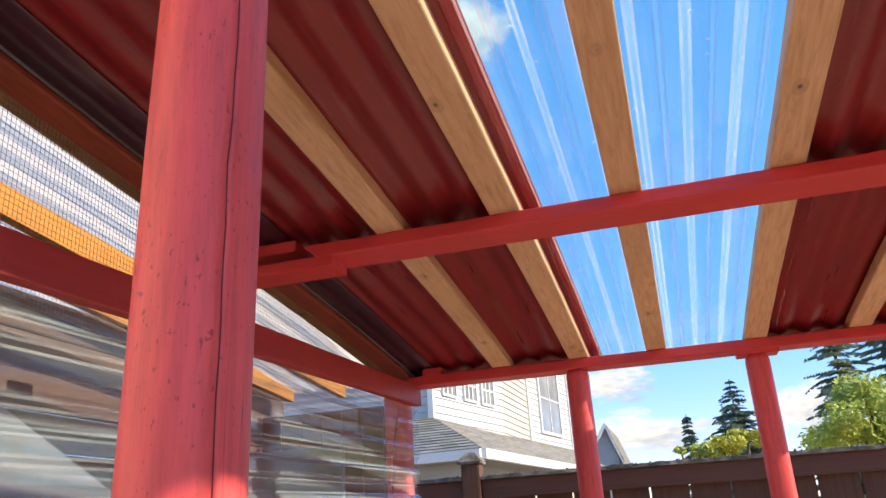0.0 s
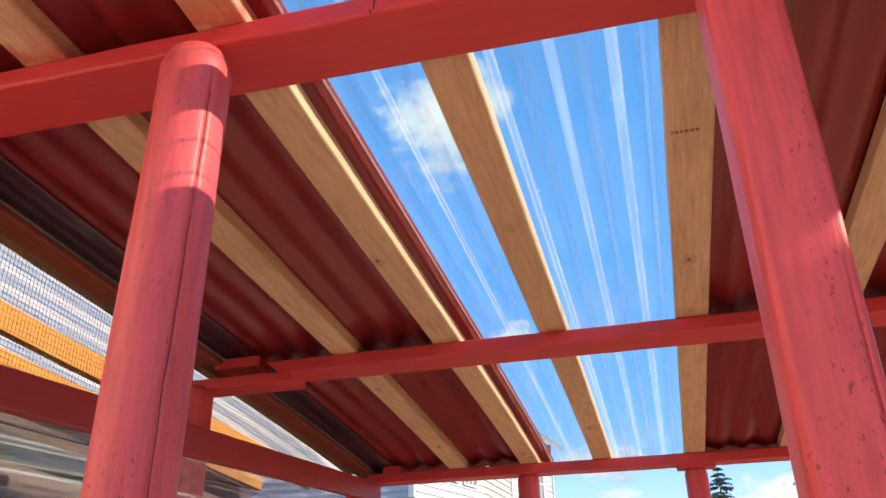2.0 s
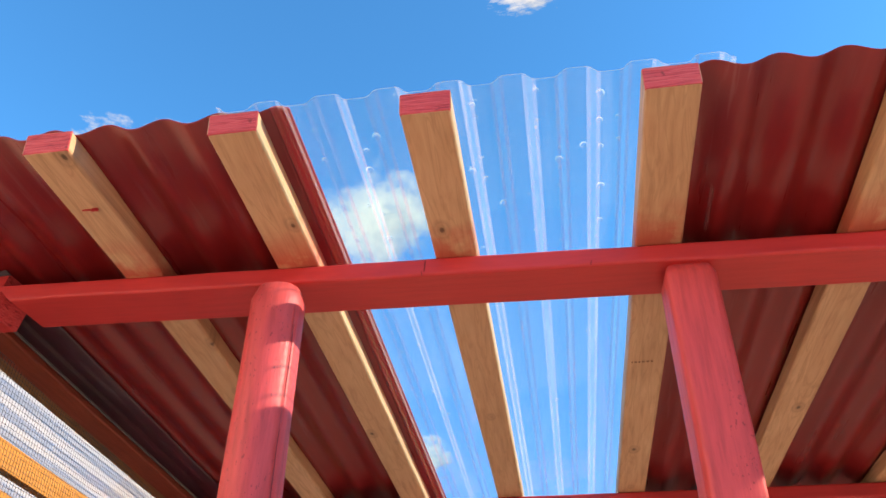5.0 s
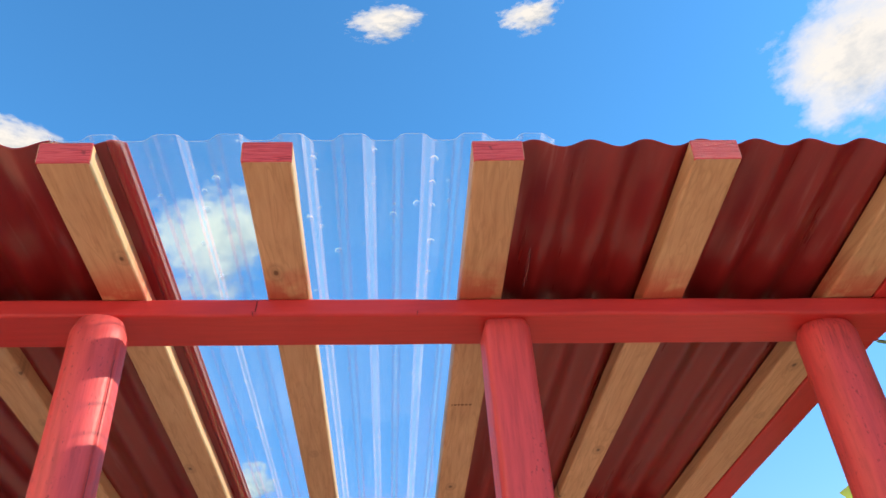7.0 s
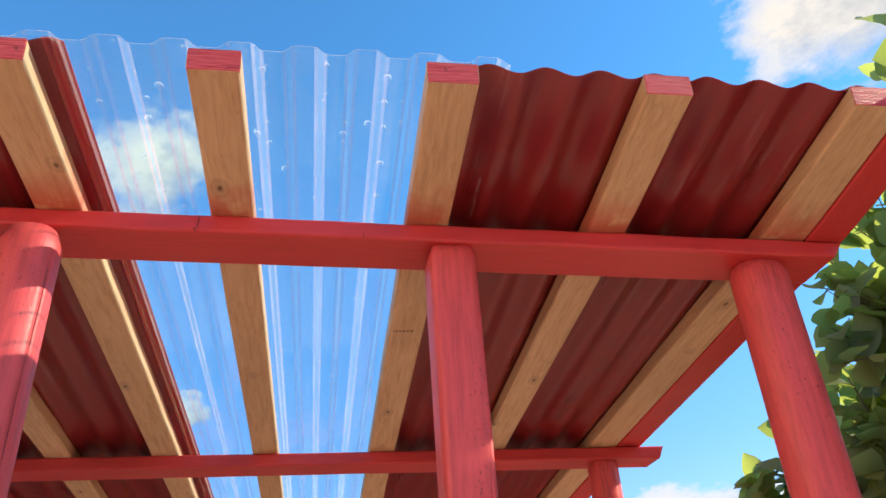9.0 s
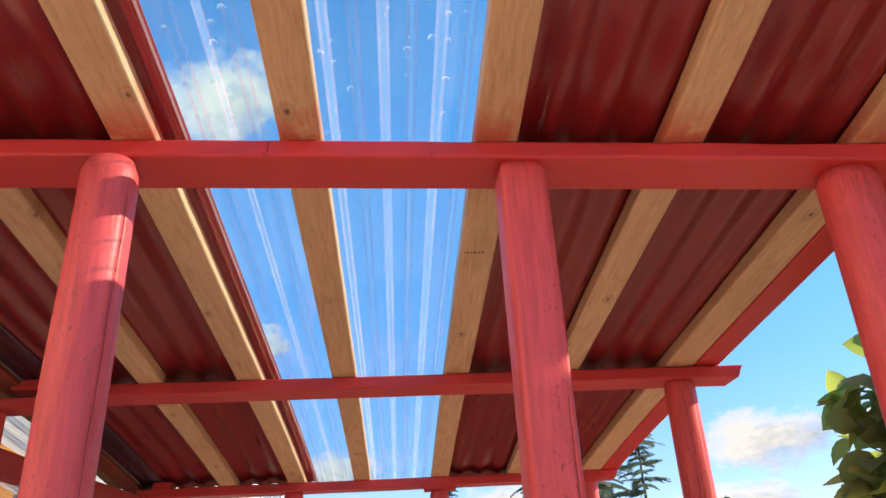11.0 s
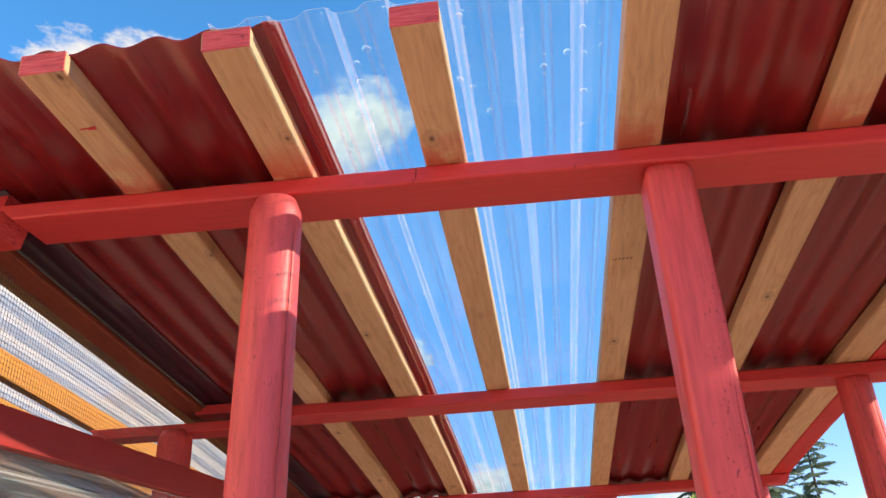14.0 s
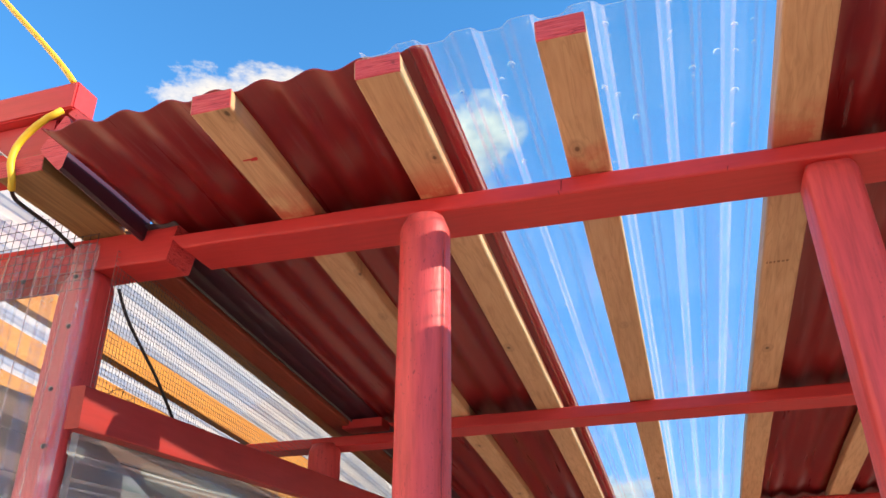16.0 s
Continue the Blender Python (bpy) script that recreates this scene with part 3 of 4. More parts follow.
s = sheet("roof_sheet", wave(0.47, 1.425, 0.1035, 0.017, 0.515), 0.117, 3.52, LIFT - 0.006, 0.0025, M_SHEET)
tagged(s, "dark red corrugated roofing sheet with a wavy front edge", "roof sheet", "roof sheets")
prof, flags = trapezoid(-0.335, 0.565, 0.1065, 0.040, 0.014, 0.016, -0.0215)
s = sheet("clear_roof_sheet", prof, 0.105, 3.53, LIFT - 0.001, 0.0016, [M_CLEAR, M_BEND, M_SLOPE, M_EDGE], flags, 10)
tagged(s, "clear ribbed polycarbonate roof sheet with rain drops", "roof sheet", "roof sheets")
s = sheet("edge_flashing", [(x, z * 0.45 - 0.004 * (x < -1.06)) for x, z in wave(-1.125, -0.978, 0.105, 0.017, -0.222)], 0.50, 3.50, LIFT - 0.006, 0.0025, M_FLASH)
flashing = tagged(s, "glossy dark maroon flashing along the sheet's edge", "flashing")
bead = lumber(2.9, 0.005, 0.006, 0.001, "y", rng, 0.0004, 20)
for v in bead.verts:
    v.co.z += under(0.55 + v.co.y, -1.09) - under(0.55, -1.09)
bead = finish("bead", bead, [M_GREY, M_GREY])
bead.location = (-1.088, 0.55, under(0.55, -1.09) + LIFT - 0.014)
bead.parent = flashing
bead["label"] = "thin pale bead"

# rain drops on the clear sheet
vs, fs, sl = [], [], []
dr = random.Random(11)
for k in range(460):
    rib = dr.randrange(-2, 6)
    x = -0.0215 + 0.1065 * rib + dr.choice((-0.039, -0.036, 0.036, 0.039, 0.012)) + dr.gauss(0, 0.0022)
    if not -0.18 < x < 0.39 or 0.0 < x < 0.09:
        continue
    y = 0.12 + 2.9 * dr.random() ** 1.5
    r = 0.0016 + (0.0052 if y < 0.5 else 0.003) * dr.random() ** 2.2
    u = abs(((x + 0.0215 + 0.05325) % 0.1065) - 0.05325)
    h = 0.016 if u < 0.02 else (0.0 if u > 0.034 else 0.016 * (0.034 - u) / 0.014)
    c = Vector((x, y, under(y, x) + LIFT + 0.004 + h))
    base = len(vs)
    n = 10
    vs.append(c + Vector((0, 0, -r * 0.75)))
    for ring, (rr, dz) in enumerate(((0.55, -0.62), (0.9, -0.3), (1.0, 0.0))):
        for j in range(n):
            a = 2 * math.pi * j / n
            vs.append(c + Vector((math.cos(a) * r * rr, math.sin(a) * r * rr * 1.5, dz * r)))
    for j in range(n):
        fs.append((base, base + 1 + j, base + 1 + (j + 1) % n))
        for ring in (0, 1):
            a, b = base + 1 + ring * n + j, base + 1 + ring * n + (j + 1) % n
            fs.append((a, a + n, b + n, b))
    fs.append(tuple(range(base + 1 + 2 * n, base + 1 + 3 * n)))
    sl += [0] * (len(fs) - len(sl))
    if r > 0.0022:
        # the highlight on a larger drop, modelled as a whitish curved sliver
        turn = dr.uniform(-0.5, 0.5)
        arc = [c + Vector((math.sin(a) * r * 1.05, -math.cos(a) * r * 1.5, -r * 0.25)) for a in (turn - 1.7, turn - 1.2, turn - 0.6, turn, turn + 0.6, turn + 1.2, turn + 1.7)]
        av, af = tube(arc, [r * q for q in (0.04, 0.12, 0.19, 0.22, 0.19, 0.12, 0.04)], 5)
        base = len(vs)
        vs.extend(av)
        fs.extend(tuple(base + i for i in f) for f in af)
        sl += [1] * (len(fs) - len(sl))
drops = raw("water_drops", vs, fs, [M_WATER, M_EDGE], slots=sl, smooth=True)
drops.visible_shadow = False
tagged(drops, "scattered rain drops clinging to the clear sheet", "water drops", kind="stuff")


# ---- mesh-sided wall on the left of the shelter ----
def side_z(y):
    return 2.020 + 0.029 * (y - 0.38)


bm = lumber(2.98, 0.038, 0.092, 0.004, "y", rng, 0.0012, 30)
rail = finish("side_rail", bm, [M_RAILRED, M_RAILRED])
rail.matrix_world = pose(-1.076, 0.405, side_z(0.405) + 0.008, math.degrees(math.atan(0.029)))
tagged(rail, "red painted rail above the clear plastic side wall, darkened for shade", "rail")


def wires(name, origin, du, dv, nu, nv, wire, label):
    """A square wire grid spanned by nu cells along du and nv along dv."""
    origin, du, dv = Vector(origin), Vector(du), Vector(dv)
    nrm = du.cross(dv).normalized()
    vs, fs = [], []

    def bar(a, b, side):
        s = side.normalized() * wire / 2
        q = nrm * wire / 2
        base = len(vs)
        for p in (a, b):
            vs.extend([p + s + q, p - s + q, p - s - q, p + s - q])
        for k in range(4):
            fs.append((base + k, base + (k + 1) % 4, base + 4 + (k + 1) % 4, base + 4 + k))

    for i in range(nu + 1):
        bar(origin + du * i, origin + du * i + dv * nv, du)
    for j in range(nv + 1):
        bar(origin + dv * j, origin + dv * j + du * nu, dv)
    return tagged(raw(name, vs, fs, M_WIRE), label, "wire mesh")


C = 0.0135
wires("wire_mesh", (-1.130, 0.50, 1.965), (-0.09 * C, C, -0.01 * C), (0, 0, C), 215, 33, 0.00085, "fine square wire mesh filling the gap below the roof")
wires("wire_mesh", (-2.2, 0.50, 2.32), (0.025, 0, 0), (0, 0, 0.025), 40, 11, 0.0014, "coarser square wire mesh above the front plastic")

# clear wall sheet, ribs lying along y
vs, fs, sl = [], [], []
prof, flags = trapezoid(0.02, 1.975, 0.1065, 0.04, 0.014, 0.016, 0.05)
rows, n = 12, len(prof)
for side in (0, 1):
    for i in range(rows + 1):
        y = 0.44 + 2.98 * i / rows
        for z, h in prof:
            d = 0.003 * noise.noise(Vector((y * 2, z * 2, 1)))
            vs.append((-1.105 + h + d + side * 0.0012, y, z + 0.02 * (y - 0.4) * (z / 1.9)))
m2 = (rows + 1) * n
for side in (0, 1):
    for i in range(rows):
        for j in range(n - 1):
            a = side * m2 + i * n + j
            fs.append((a, a + 1, a + n + 1, a + n))
            sl.append(flags[j])
w = raw("clear_wall_sheet", vs, fs, [M_WALLCLEAR, M_WALLBEND, M_WALLCLEAR], slots=sl)
w.visible_shadow = False
tagged(w, "clear ribbed plastic wall sheet with lying ribs", "wall sheet")

# clear front sheet, ribs upright, left of the shelter
vs, fs, sl = [], [], []
prof, flags = trapezoid(-2.3, -1.135, 0.1065, 0.04, 0.014, 0.016, -1.20)
rows, n = 8, len(prof)
for side in (0, 1):
    for i in range(rows + 1):
        z = 0.02 + 2.40 * i / rows
        for x, h in prof:
            vs.append((x, 0.475 - h - side * 0.0012 + 0.003 * noise.noise(Vector((x * 3, z * 2, 5))), z))
m2 = (rows + 1) * n
for side in (0, 1):
    for i in range(rows):
        for j in range(n - 1):
            a = side * m2 + i * n + j
            fs.append((a, a + 1, a + n + 1, a + n))
            sl.append(flags[j])
w = raw("clear_front_sheet", vs, fs, [M_FRONTCLEAR, M_WALLBEND, M_FRONTCLEAR], slots=sl)
w.visible_shadow = False
tagged(w, "clear ribbed plastic front sheet with upright ribs", "wall sheet")

# screws with washers along the plastic's edge
for k, (x, z) in enumerate(((-1.20, 2.33), (-1.19, 2.20), (-1.20, 2.05), (-1.185, 1.92), (-1.20, 1.78), (-1.19, 1.62), (-1.36, 2.34), (-1.52, 2.335))):
    bm = bmesh.new()
    bmesh.ops.create_cone(bm, cap_ends=True, segments=12, radius1=0.0065, radius2=0.0055, depth=0.002, matrix=pose(x, 0.4565, z, 90, 0, 0))
    bmesh.ops.create_cone(bm, cap_ends=True, segments=6, radius1=0.004, radius2=0.0032, depth=0.004, matrix=pose(x, 0.454, z, 90, 0, 0))
    tagged(finish("screw", bm, M_WIRE), "small hex screw with washer through the clear plastic", "screw", "screws along the front plastic")

# dark cord hanging across the mesh
path = smooth_path([(-1.15, 0.55, 2.33), (-1.15, 0.60, 2.27), (-1.15, 0.68, 2.21), (-1.15, 0.75, 2.16), (-1.15, 0.84, 2.08), (-1.15, 0.90, 2.02)])
vs, fs = tube(path, [0.0042] * len(path))
tagged(raw("cord", vs, fs, M_BLACK, smooth=True), "dark cord hanging across the wire mesh", "cord")
vs, fs = tube([(-1.135, 0.53, 2.02), (-1.135, 0.58, 2.075), (-1.135, 0.62, 2.09), (-1.135, 0.61, 2.05), (-1.135, 0.66, 2.08), (-1.135, 0.68, 2.02)], [0.0012] * 6, 6)
tagged(raw("loose_wire", vs, fs, M_WIRE, smooth=True), "bent loose end of thin wire", "wire")

# ---- neighbouring lean-to with a clear roof ----
for k, x in enumerate((-1.6, -1.91, -2.24, -2.58, -2.92)):
    bm = lumber(3.6, 0.038, 0.088, 0.003, "y", rng, 0.001, 24)
    ob = finish("lean_to_rafter", bm, [M_ORANGE, M_END])
    ob.matrix_world = pose(x - 0.019, 0.16, 2.505 - 0.08 * 0.16 - 0.03 * x, -4.57)
    tagged(ob, "orange-stained rafter of the lean-to's clear roof", "rafter", "rafters of the lean-to")
prof, flags = trapezoid(-3.1, -1.26, 0.1065, 0.04, 0.014, 0.016, -1.3)
s = sheet("lean_to_roof_sheet", prof, 0.14, 3.75, 0.070, 0.0012, [M_MILKY, M_MILKY, M_MILKY], flags, 8)
for v in s.data.vertices:
    v.co.z -= 0.03 * v.co.x
s.visible_shadow = False
tagged(s, "milky clear ribbed sheet on the lean-to's rafters", "roof sheet")

# fascia boards and cable at the lean-to's front corner
FYL = 0.24
fascia = new("fascia_board")
tagged(fascia, "red fascia board with a cap on the lean-to's front", "board")
bm = bmesh.new()
add_box(bm, -2.4, -1.092, FYL - 0.02, FYL + 0.05, 2.642, 2.720, 0.004)
finish("cap", bm, M_BEAM, fascia)
bm = bmesh.new()
add_box(bm, -2.4, -1.150, FYL + 0.004, FYL + 0.042, 2.488, 2.640, 0.004)
finish("face_board", bm, M_BEAM, fascia)
bm = bmesh.new()
prev = None
for i in range(9):
    y = FYL - 0.027 + 0.30 * i / 8
    row = [bm.verts.new((x, y + 0.02 * (z - 2.5), z - SLOPE * (y - FYL))) for x, z in ((-1.100, 2.612), (-1.090, 2.608), (-1.059, 2.557), (-1.056, 2.547), (-1.068, 2.464), (-1.074, 2.457), (-1.082, 2.461), (-1.140, 2.518), (-1.145, 2.530))]
    if prev:
        for k in range(9):
            bm.faces.new((prev[k], prev[(k + 1) % 9], row[(k + 1) % 9], row[k]))
    else:
        bm.faces.new(row).material_index = 1
    prev = row
bm.faces.new(prev)
ob = finish("barge_board", bm, [M_FLASH, M_END])
tagged(ob, "tilted dark barge board with a bright red painted end", "board")
bm = lumber(0.28, 0.1, 0.022, 0.003, "y", rng, 0.001, 24)
ob = finish("edge_strip", bm, [M_SIDE, M_END])
ob.matrix_world = pose(-1.057, 0.232, 2.618, TILT_ROOF, 40, 0)
tagged(ob, "red strip of wood covering the sheet's edge", "board")

cable = new("extension_cable")
tagged(cable, "yellow extension cable draped over the red fascia", "cable")
path = [(-2.0, 0.40, 3.72), (-1.70, 0.28, 3.385), (-1.416, 0.225, 3.073), (-1.252, 0.222, 2.892), (-1.16, 0.222, 2.786), (-1.112, 0.225, 2.724)]
path = smooth_path(path)
vs, fs = tube(path, [0.0075] * len(path), 10)
raw("upper_run", vs, fs, M_YELLOW, cable, smooth=True)
path = [(-1.112, 0.214, 2.632), (-1.122, 0.206, 2.617), (-1.142, 0.204, 2.606), (-1.176, 0.205, 2.584), (-1.206, 0.207, 2.551), (-1.216, 0.21, 2.510), (-1.218, 0.225, 2.476), (-1.232, 0.245, 2.458)]
path = smooth_path(path)
vs, fs = tube(path, [0.0085] * len(path), 10)
raw("lower_loop", vs, fs, M_YELLOW, cable, smooth=True)
path = [(-1.232, 0.245, 2.458), (-1.262, 0.29, 2.462), (-1.276, 0.36, 2.466), (-1.278, 0.43, 2.462), (-1.27, 0.5, 2.44)]
path = smooth_path(path)
vs, fs = tube(path, [0.005] * len(path), 8)
tagged(raw("cord", vs, fs, M_BLACK, smooth=True), "dark cord along the brown rafter", "cord")

# dim things behind the clear wall
lean = new("board_wall")
tagged(lean, "weathered grey-brown board wall behind the clear plastic", "wall")
for k in range(17):
    bm = bmesh.new()
    z = 0.05 + 0.135 * k
    add_box(bm, -2.08, -2.05 + rng.uniform(-0.006, 0.006), 0.5, 3.9, z, z + 0.13, 0.004)
    part("plank", bm, M_PLANK, lean)
rear = new("board_wall")
tagged(rear, "dark brown board wall closing the lean-to's rear", "wall")
for k in range(7):
    bm = bmesh.new()
    x = -2.02 + 0.115 * k
    add_box(bm, x, x + 0.111, 3.60, 3.62 + rng.uniform(-0.004, 0.004), 0, 2.08, 0.003)
    part("plank", bm, M_FENCE, rear)
bm = bmesh.new()
add_box(bm, -1.98, -1.32, 3.05, 3.09, 0.0, 1.84, 0.006)
tagged(finish("grey_panel", bm, M_GREY), "flat grey panel standing behind the clear plastic", "panel")
bm = bmesh.new()
side = [[bm.verts.new((x, y, z)) for y, z in ((0.52, 0.0), (2.1, 0.0), (2.1, 1.28), (0.52, 1.99))] for x in (-1.172, -1.152)]
bm.faces.new(side[0])
bm.faces.new(side[1])
for k in range(4):
    bm.faces.new((side[0][k], side[0][(k + 1) % 4], side[1][(k + 1) % 4], side[1][k]))
tagged(finish("grey_panel", bm, M_GREY), "grey sheet with a slanting top behind the clear plastic", "panel")

# ---- back fence ----
FY = 5.0
fence = new("fence")
fence.location = (0, FY, 0)
tagged(fence, "dark brown board fence with a mossy top rail", "fence")


def fbox(name, x0, x1, y0, y1, z0, z1, mat, bevel=0.004):
    bm = bmesh.new()
    add_box(bm, x0, x1, y0, y1, z0, z1, bevel)
    return part(name, bm, mat, fence)


x = -9.0
while x < 9.0:
    w = 0.225
    if -4 < x < 5:
        fbox("board", x, x + w, 0.0, 0.02, 0.03, 1.70, M_FENCE, 0.003)
    else:
        fbox("board", x, x + w * 2, 0.0, 0.02, 0.03, 1.70, M_FENCE, 0.003)
        x += w
    x += w + 0.012
for x0, x1 in ((-9, -4.2), (-4.2, -1.31), (-1.18, 1.75), (1.75, 4.5), (4.5, 9)):
    fbox("rail", x0, x1, -0.045, -0.005, 1.640, 1.757, M_RAIL)
    bm = bmesh.new()
    rr = random.Random(int(x0 * 10) + 90)
    k = int((x1 - x0) / 0.03)
    add_box(bm, 0, 1, -0.075, 0.055, 0, 1)
    bmesh.ops.delete(bm, geom=bm.verts[:], context="VERTS")
    prev = None
    for i in range(k + 1):
        xx = x0 + (x1 - x0) * i / k
        row = []
        for j, (yy, zz) in enumerate(((-0.075, 1.760), (0.055, 1.760), (0.055, 1.783), (0.0, 1.788), (-0.075, 1.782))):
            d = 0.006 * noise.noise(Vector((xx * 9, j * 7.1, 2))) + 0.008 * noise.noise(Vector((xx * 31, j * 5.1, 2)))
            row.append(bm.verts.new((xx, yy + d * 0.5, zz + (d if j > 1 else d * 0.3))))
        if prev:
            for j in range(5):
                bm.faces.new((prev[j], prev[(j + 1) % 5], row[(j + 1) % 5], row[j]))
        else:
            bm.faces.new(row)
        prev = row
    bm.faces.new(prev)
    part("cap_rail", bm, M_CAP, fence, "cracked mossy cap rail")
for x in (-1.245,):
    p = fbox("fence_post", x - 0.06, x + 0.06, -0.09, 0.03, 0, 1.86, M_FENCE, 0.006)
    bm = bmesh.new()
    r = bmesh.ops.create_cone(bm, cap_ends=True, segments=4, radius1=0.115, radius2=0.045, depth=0.06, matrix=pose(x, -0.03, 1.905, 0, 0, 45))
    add_box(bm, x - 0.078, x + 0.078, -0.108, 0.048, 1.86, 1.878, 0.004)
    part("post_cap", bm, M_CAP, p, "weathered post cap")
bm = bmesh.new()
for i in range(420):
    xx = random.Random(i).uniform(-4, 4.5)
    r2 = random.Random(i + 999)
    c = Vector((xx, r2.uniform(-0.06, 0.05), 1.781))
    a = r2.uniform(0, 6.28)
    h = r2.uniform(0.006, 0.022)
    q = [bm.verts.new(c + Vector((math.cos(a) * 0.01, math.sin(a) * 0.01, 0))), bm.verts.new(c - Vector((math.cos(a) * 0.01, math.sin(a) * 0.01, 0))), bm.verts.new(c + Vector((r2.uniform(-0.012, 0.012), r2.uniform(-0.03, 0.01), h)))]
    bm.faces.new(q)
mo = part("moss", bm, M_CAP, fence)
tagged(mo, kind="stuff")

# ---- far houses ----
EYE0 = Vector((0.088, -0.085, 1.445))


def spot(az, d, z=0.0):
    """A place by compass angle from the view axis, distance and height."""
    return Vector((EYE0.x + d * math.sin(radians(az)), EYE0.y + d * math.cos(radians(az)), z))


def wall_part(name, a, b, z0, z1, mat, parent, course=0.16):
    """A lap-sided wall between two plan points: wedge-shaped courses, thick behind."""
    a, b = Vector((a.x, a.y, 0)), Vector((b.x, b.y, 0))
    d = (b - a).normalized()
    nrm = Vector((d.y, -d.x, 0))
    vs = [p + nrm * o + Vector((0, 0, z)) for p in (a, b) for o, z in ((-0.01, z0), (-0.01, z1), (-0.15, z1), (-0.15, z0))]
    fs = [(k, (k + 1) % 4, 4 + (k + 1) % 4, 4 + k) for k in range(4)] + [(3, 2, 1, 0), (4, 5, 6, 7)]
    wall = raw(name, vs, fs, mat, parent)
    n = int((z1 - z0) / course)
    vs = [p + nrm * o + Vector((0, 0, z)) for p in (a, b) for o, z in ((0.03, 0), (0.004, course), (-0.012, course), (-0.012, 0))]
    board = raw("clapboard", vs, fs, mat, wall)
    board.location = (0, 0, z0)
    for k in range(1, n):
        more = new("clapboard", board.data)
        more.parent = wall
        more.location = (0, 0, z0 + k * course)
    return wall


def window_part(parent, a, b, s0, s1, z0, z1, cols, rows, frame_w=0.07):
    """A framed window with bars in the wall a-b, between the distances s0 and s1 along it."""
    a, b = Vector((a.x, a.y, 0)), Vector((b.x, b.y, 0))
    d = (b - a).normalized()
    nrm = Vector((d.y, -d.x, 0))
    turn = Matrix(((d.x, nrm.x, 0, 0), (d.y, nrm.y, 0, 0), (0, 0, 1, 0), (0, 0, 0, 1)))
    at = Matrix.Translation(a) @ turn
    f = frame_w

    def bar(name, owner, *box):
        bm = bmesh.new()
        add_box(bm, *box)
        bm.transform(at)
        return part(name, bm, M_TRIM, owner)

    w = bar("window", parent, s0 - f, s1 + f, 0.012, 0.03, z0 - f, z1 + f)
    bar("window_frame", w, s0 - f, s0, 0.03, 0.075, z0 - f, z1 + f)
    bar("window_frame", w, s1, s1 + f, 0.03, 0.075, z0 - f, z1 + f)
    bar("window_frame", w, s0, s1, 0.03, 0.073, z0 - f, z0)
    bar("window_frame", w, s0, s1, 0.03, 0.073, z1, z1 + f)
    for i in range(1, cols):
        x = s0 + (s1 - s0) * i / cols
        bar("glazing_bar", w, x - 0.018, x + 0.018, 0.031, 0.062, z0, z1)
    for j in range(1, rows):
        z = z0 + (z1 - z0) * j / rows
        bar("glazing_bar", w, s0, s1, 0.031, 0.060, z - 0.018, z + 0.018)
    for i in range(cols):
        for j in range(rows):
            bm = bmesh.new()
            add_box(bm, s0 + (s1 - s0) * i / cols, s0 + (s1 - s0) * (i + 1) / cols, 0.034, 0.044, z0 + (z1 - z0) * j / rows, z0 + (z1 - z0) * (j + 1) / rows)
            bm.transform(at)
            part("pane", bm, M_PANE, w)
    return w


def shingled(name, e0, e1, t0, t1, parent, rows=16, tab=0.3):
    """A roof slope between an eave line and an upper line, laid with shingle tabs in courses."""
    e0, e1, t0, t1 = map(Vector, (e0, e1, t0, t1))
    nrm = (e1 - e0).cross(t0 - e0).normalized()
    if nrm.z < 0:
        nrm = -nrm
    vs, fs = [], []
    r = random.Random(8)
    for k in range(rows):
        u0, u1 = k / rows, min(1.0, (k + 1.15) / rows)
        length = (e1.lerp(t1, u0) - e0.lerp(t0, u0)).length
        n = max(1, int(length / tab))
        for i in range(n):
            a, b = i / n, (i + 1) / n - 0.004 / max(0.3, length)
            q = r.uniform(0, 0.006)
            lo0 = e0.lerp(t0, u0).lerp(e1.lerp(t1, u0), a) + nrm * (0.022 + q)
            lo1 = e0.lerp(t0, u0).lerp(e1.lerp(t1, u0), b) + nrm * (0.022 + q)
            hi0 = e0.lerp(t0, u1).lerp(e1.lerp(t1, u1), a) + nrm * 0.004
            hi1 = e0.lerp(t0, u1).lerp(e1.lerp(t1, u1), b) + nrm * 0.004
            base = len(vs)
            vs.extend([lo0, lo1, hi1, hi0, lo0 - nrm * 0.02, lo1 - nrm * 0.02])
            fs.append((base, base + 1, base + 2, base + 3))
            fs.append((base + 4, base + 5, base + 1, base))
    base = len(vs)
    dn = Vector((0, 0, -0.12))
    vs.extend([e0, e1, t1, t0, e0 + dn, e1 + dn, t1 + dn, t0 + dn])
    for f in ((0, 1, 2, 3), (7, 6, 5, 4), (0, 4, 5, 1), (1, 5, 6, 2), (2, 6, 7, 3), (3, 7, 4, 0)):
        fs.append(tuple(base + i for i in f))
    return raw(name, vs, fs, M_SHINGLE, parent)


house = new("house")
house.location = (0, 0, 0)
tagged(house, "white lap-sided two-storey house with grey shingle roofs", "house")
ZJ = 3.65
P0, A1, B0, B1 = spot(-17.38, 16.0), spot(-12.13, 19.25), spot(-10.31, 22.1), spot(-7.40, 25.7)
L0 = Vector((-9.5, 15.1, 0))
B2 = B1 + Vector((-6, 1.5, 0))
wall_part("wall", L0, P0, ZJ - 0.2, 6.4, M_SIDING, house)
wall_part("wall", P0, A1, ZJ - 0.2, 6.4, M_SIDING, house)
wall_part("wall", A1, B0, ZJ - 0.2, 6.4, M_CREAM, house)
wall_part("wall", B0, B1, ZJ - 0.2, 6.4, M_SIDING, house)
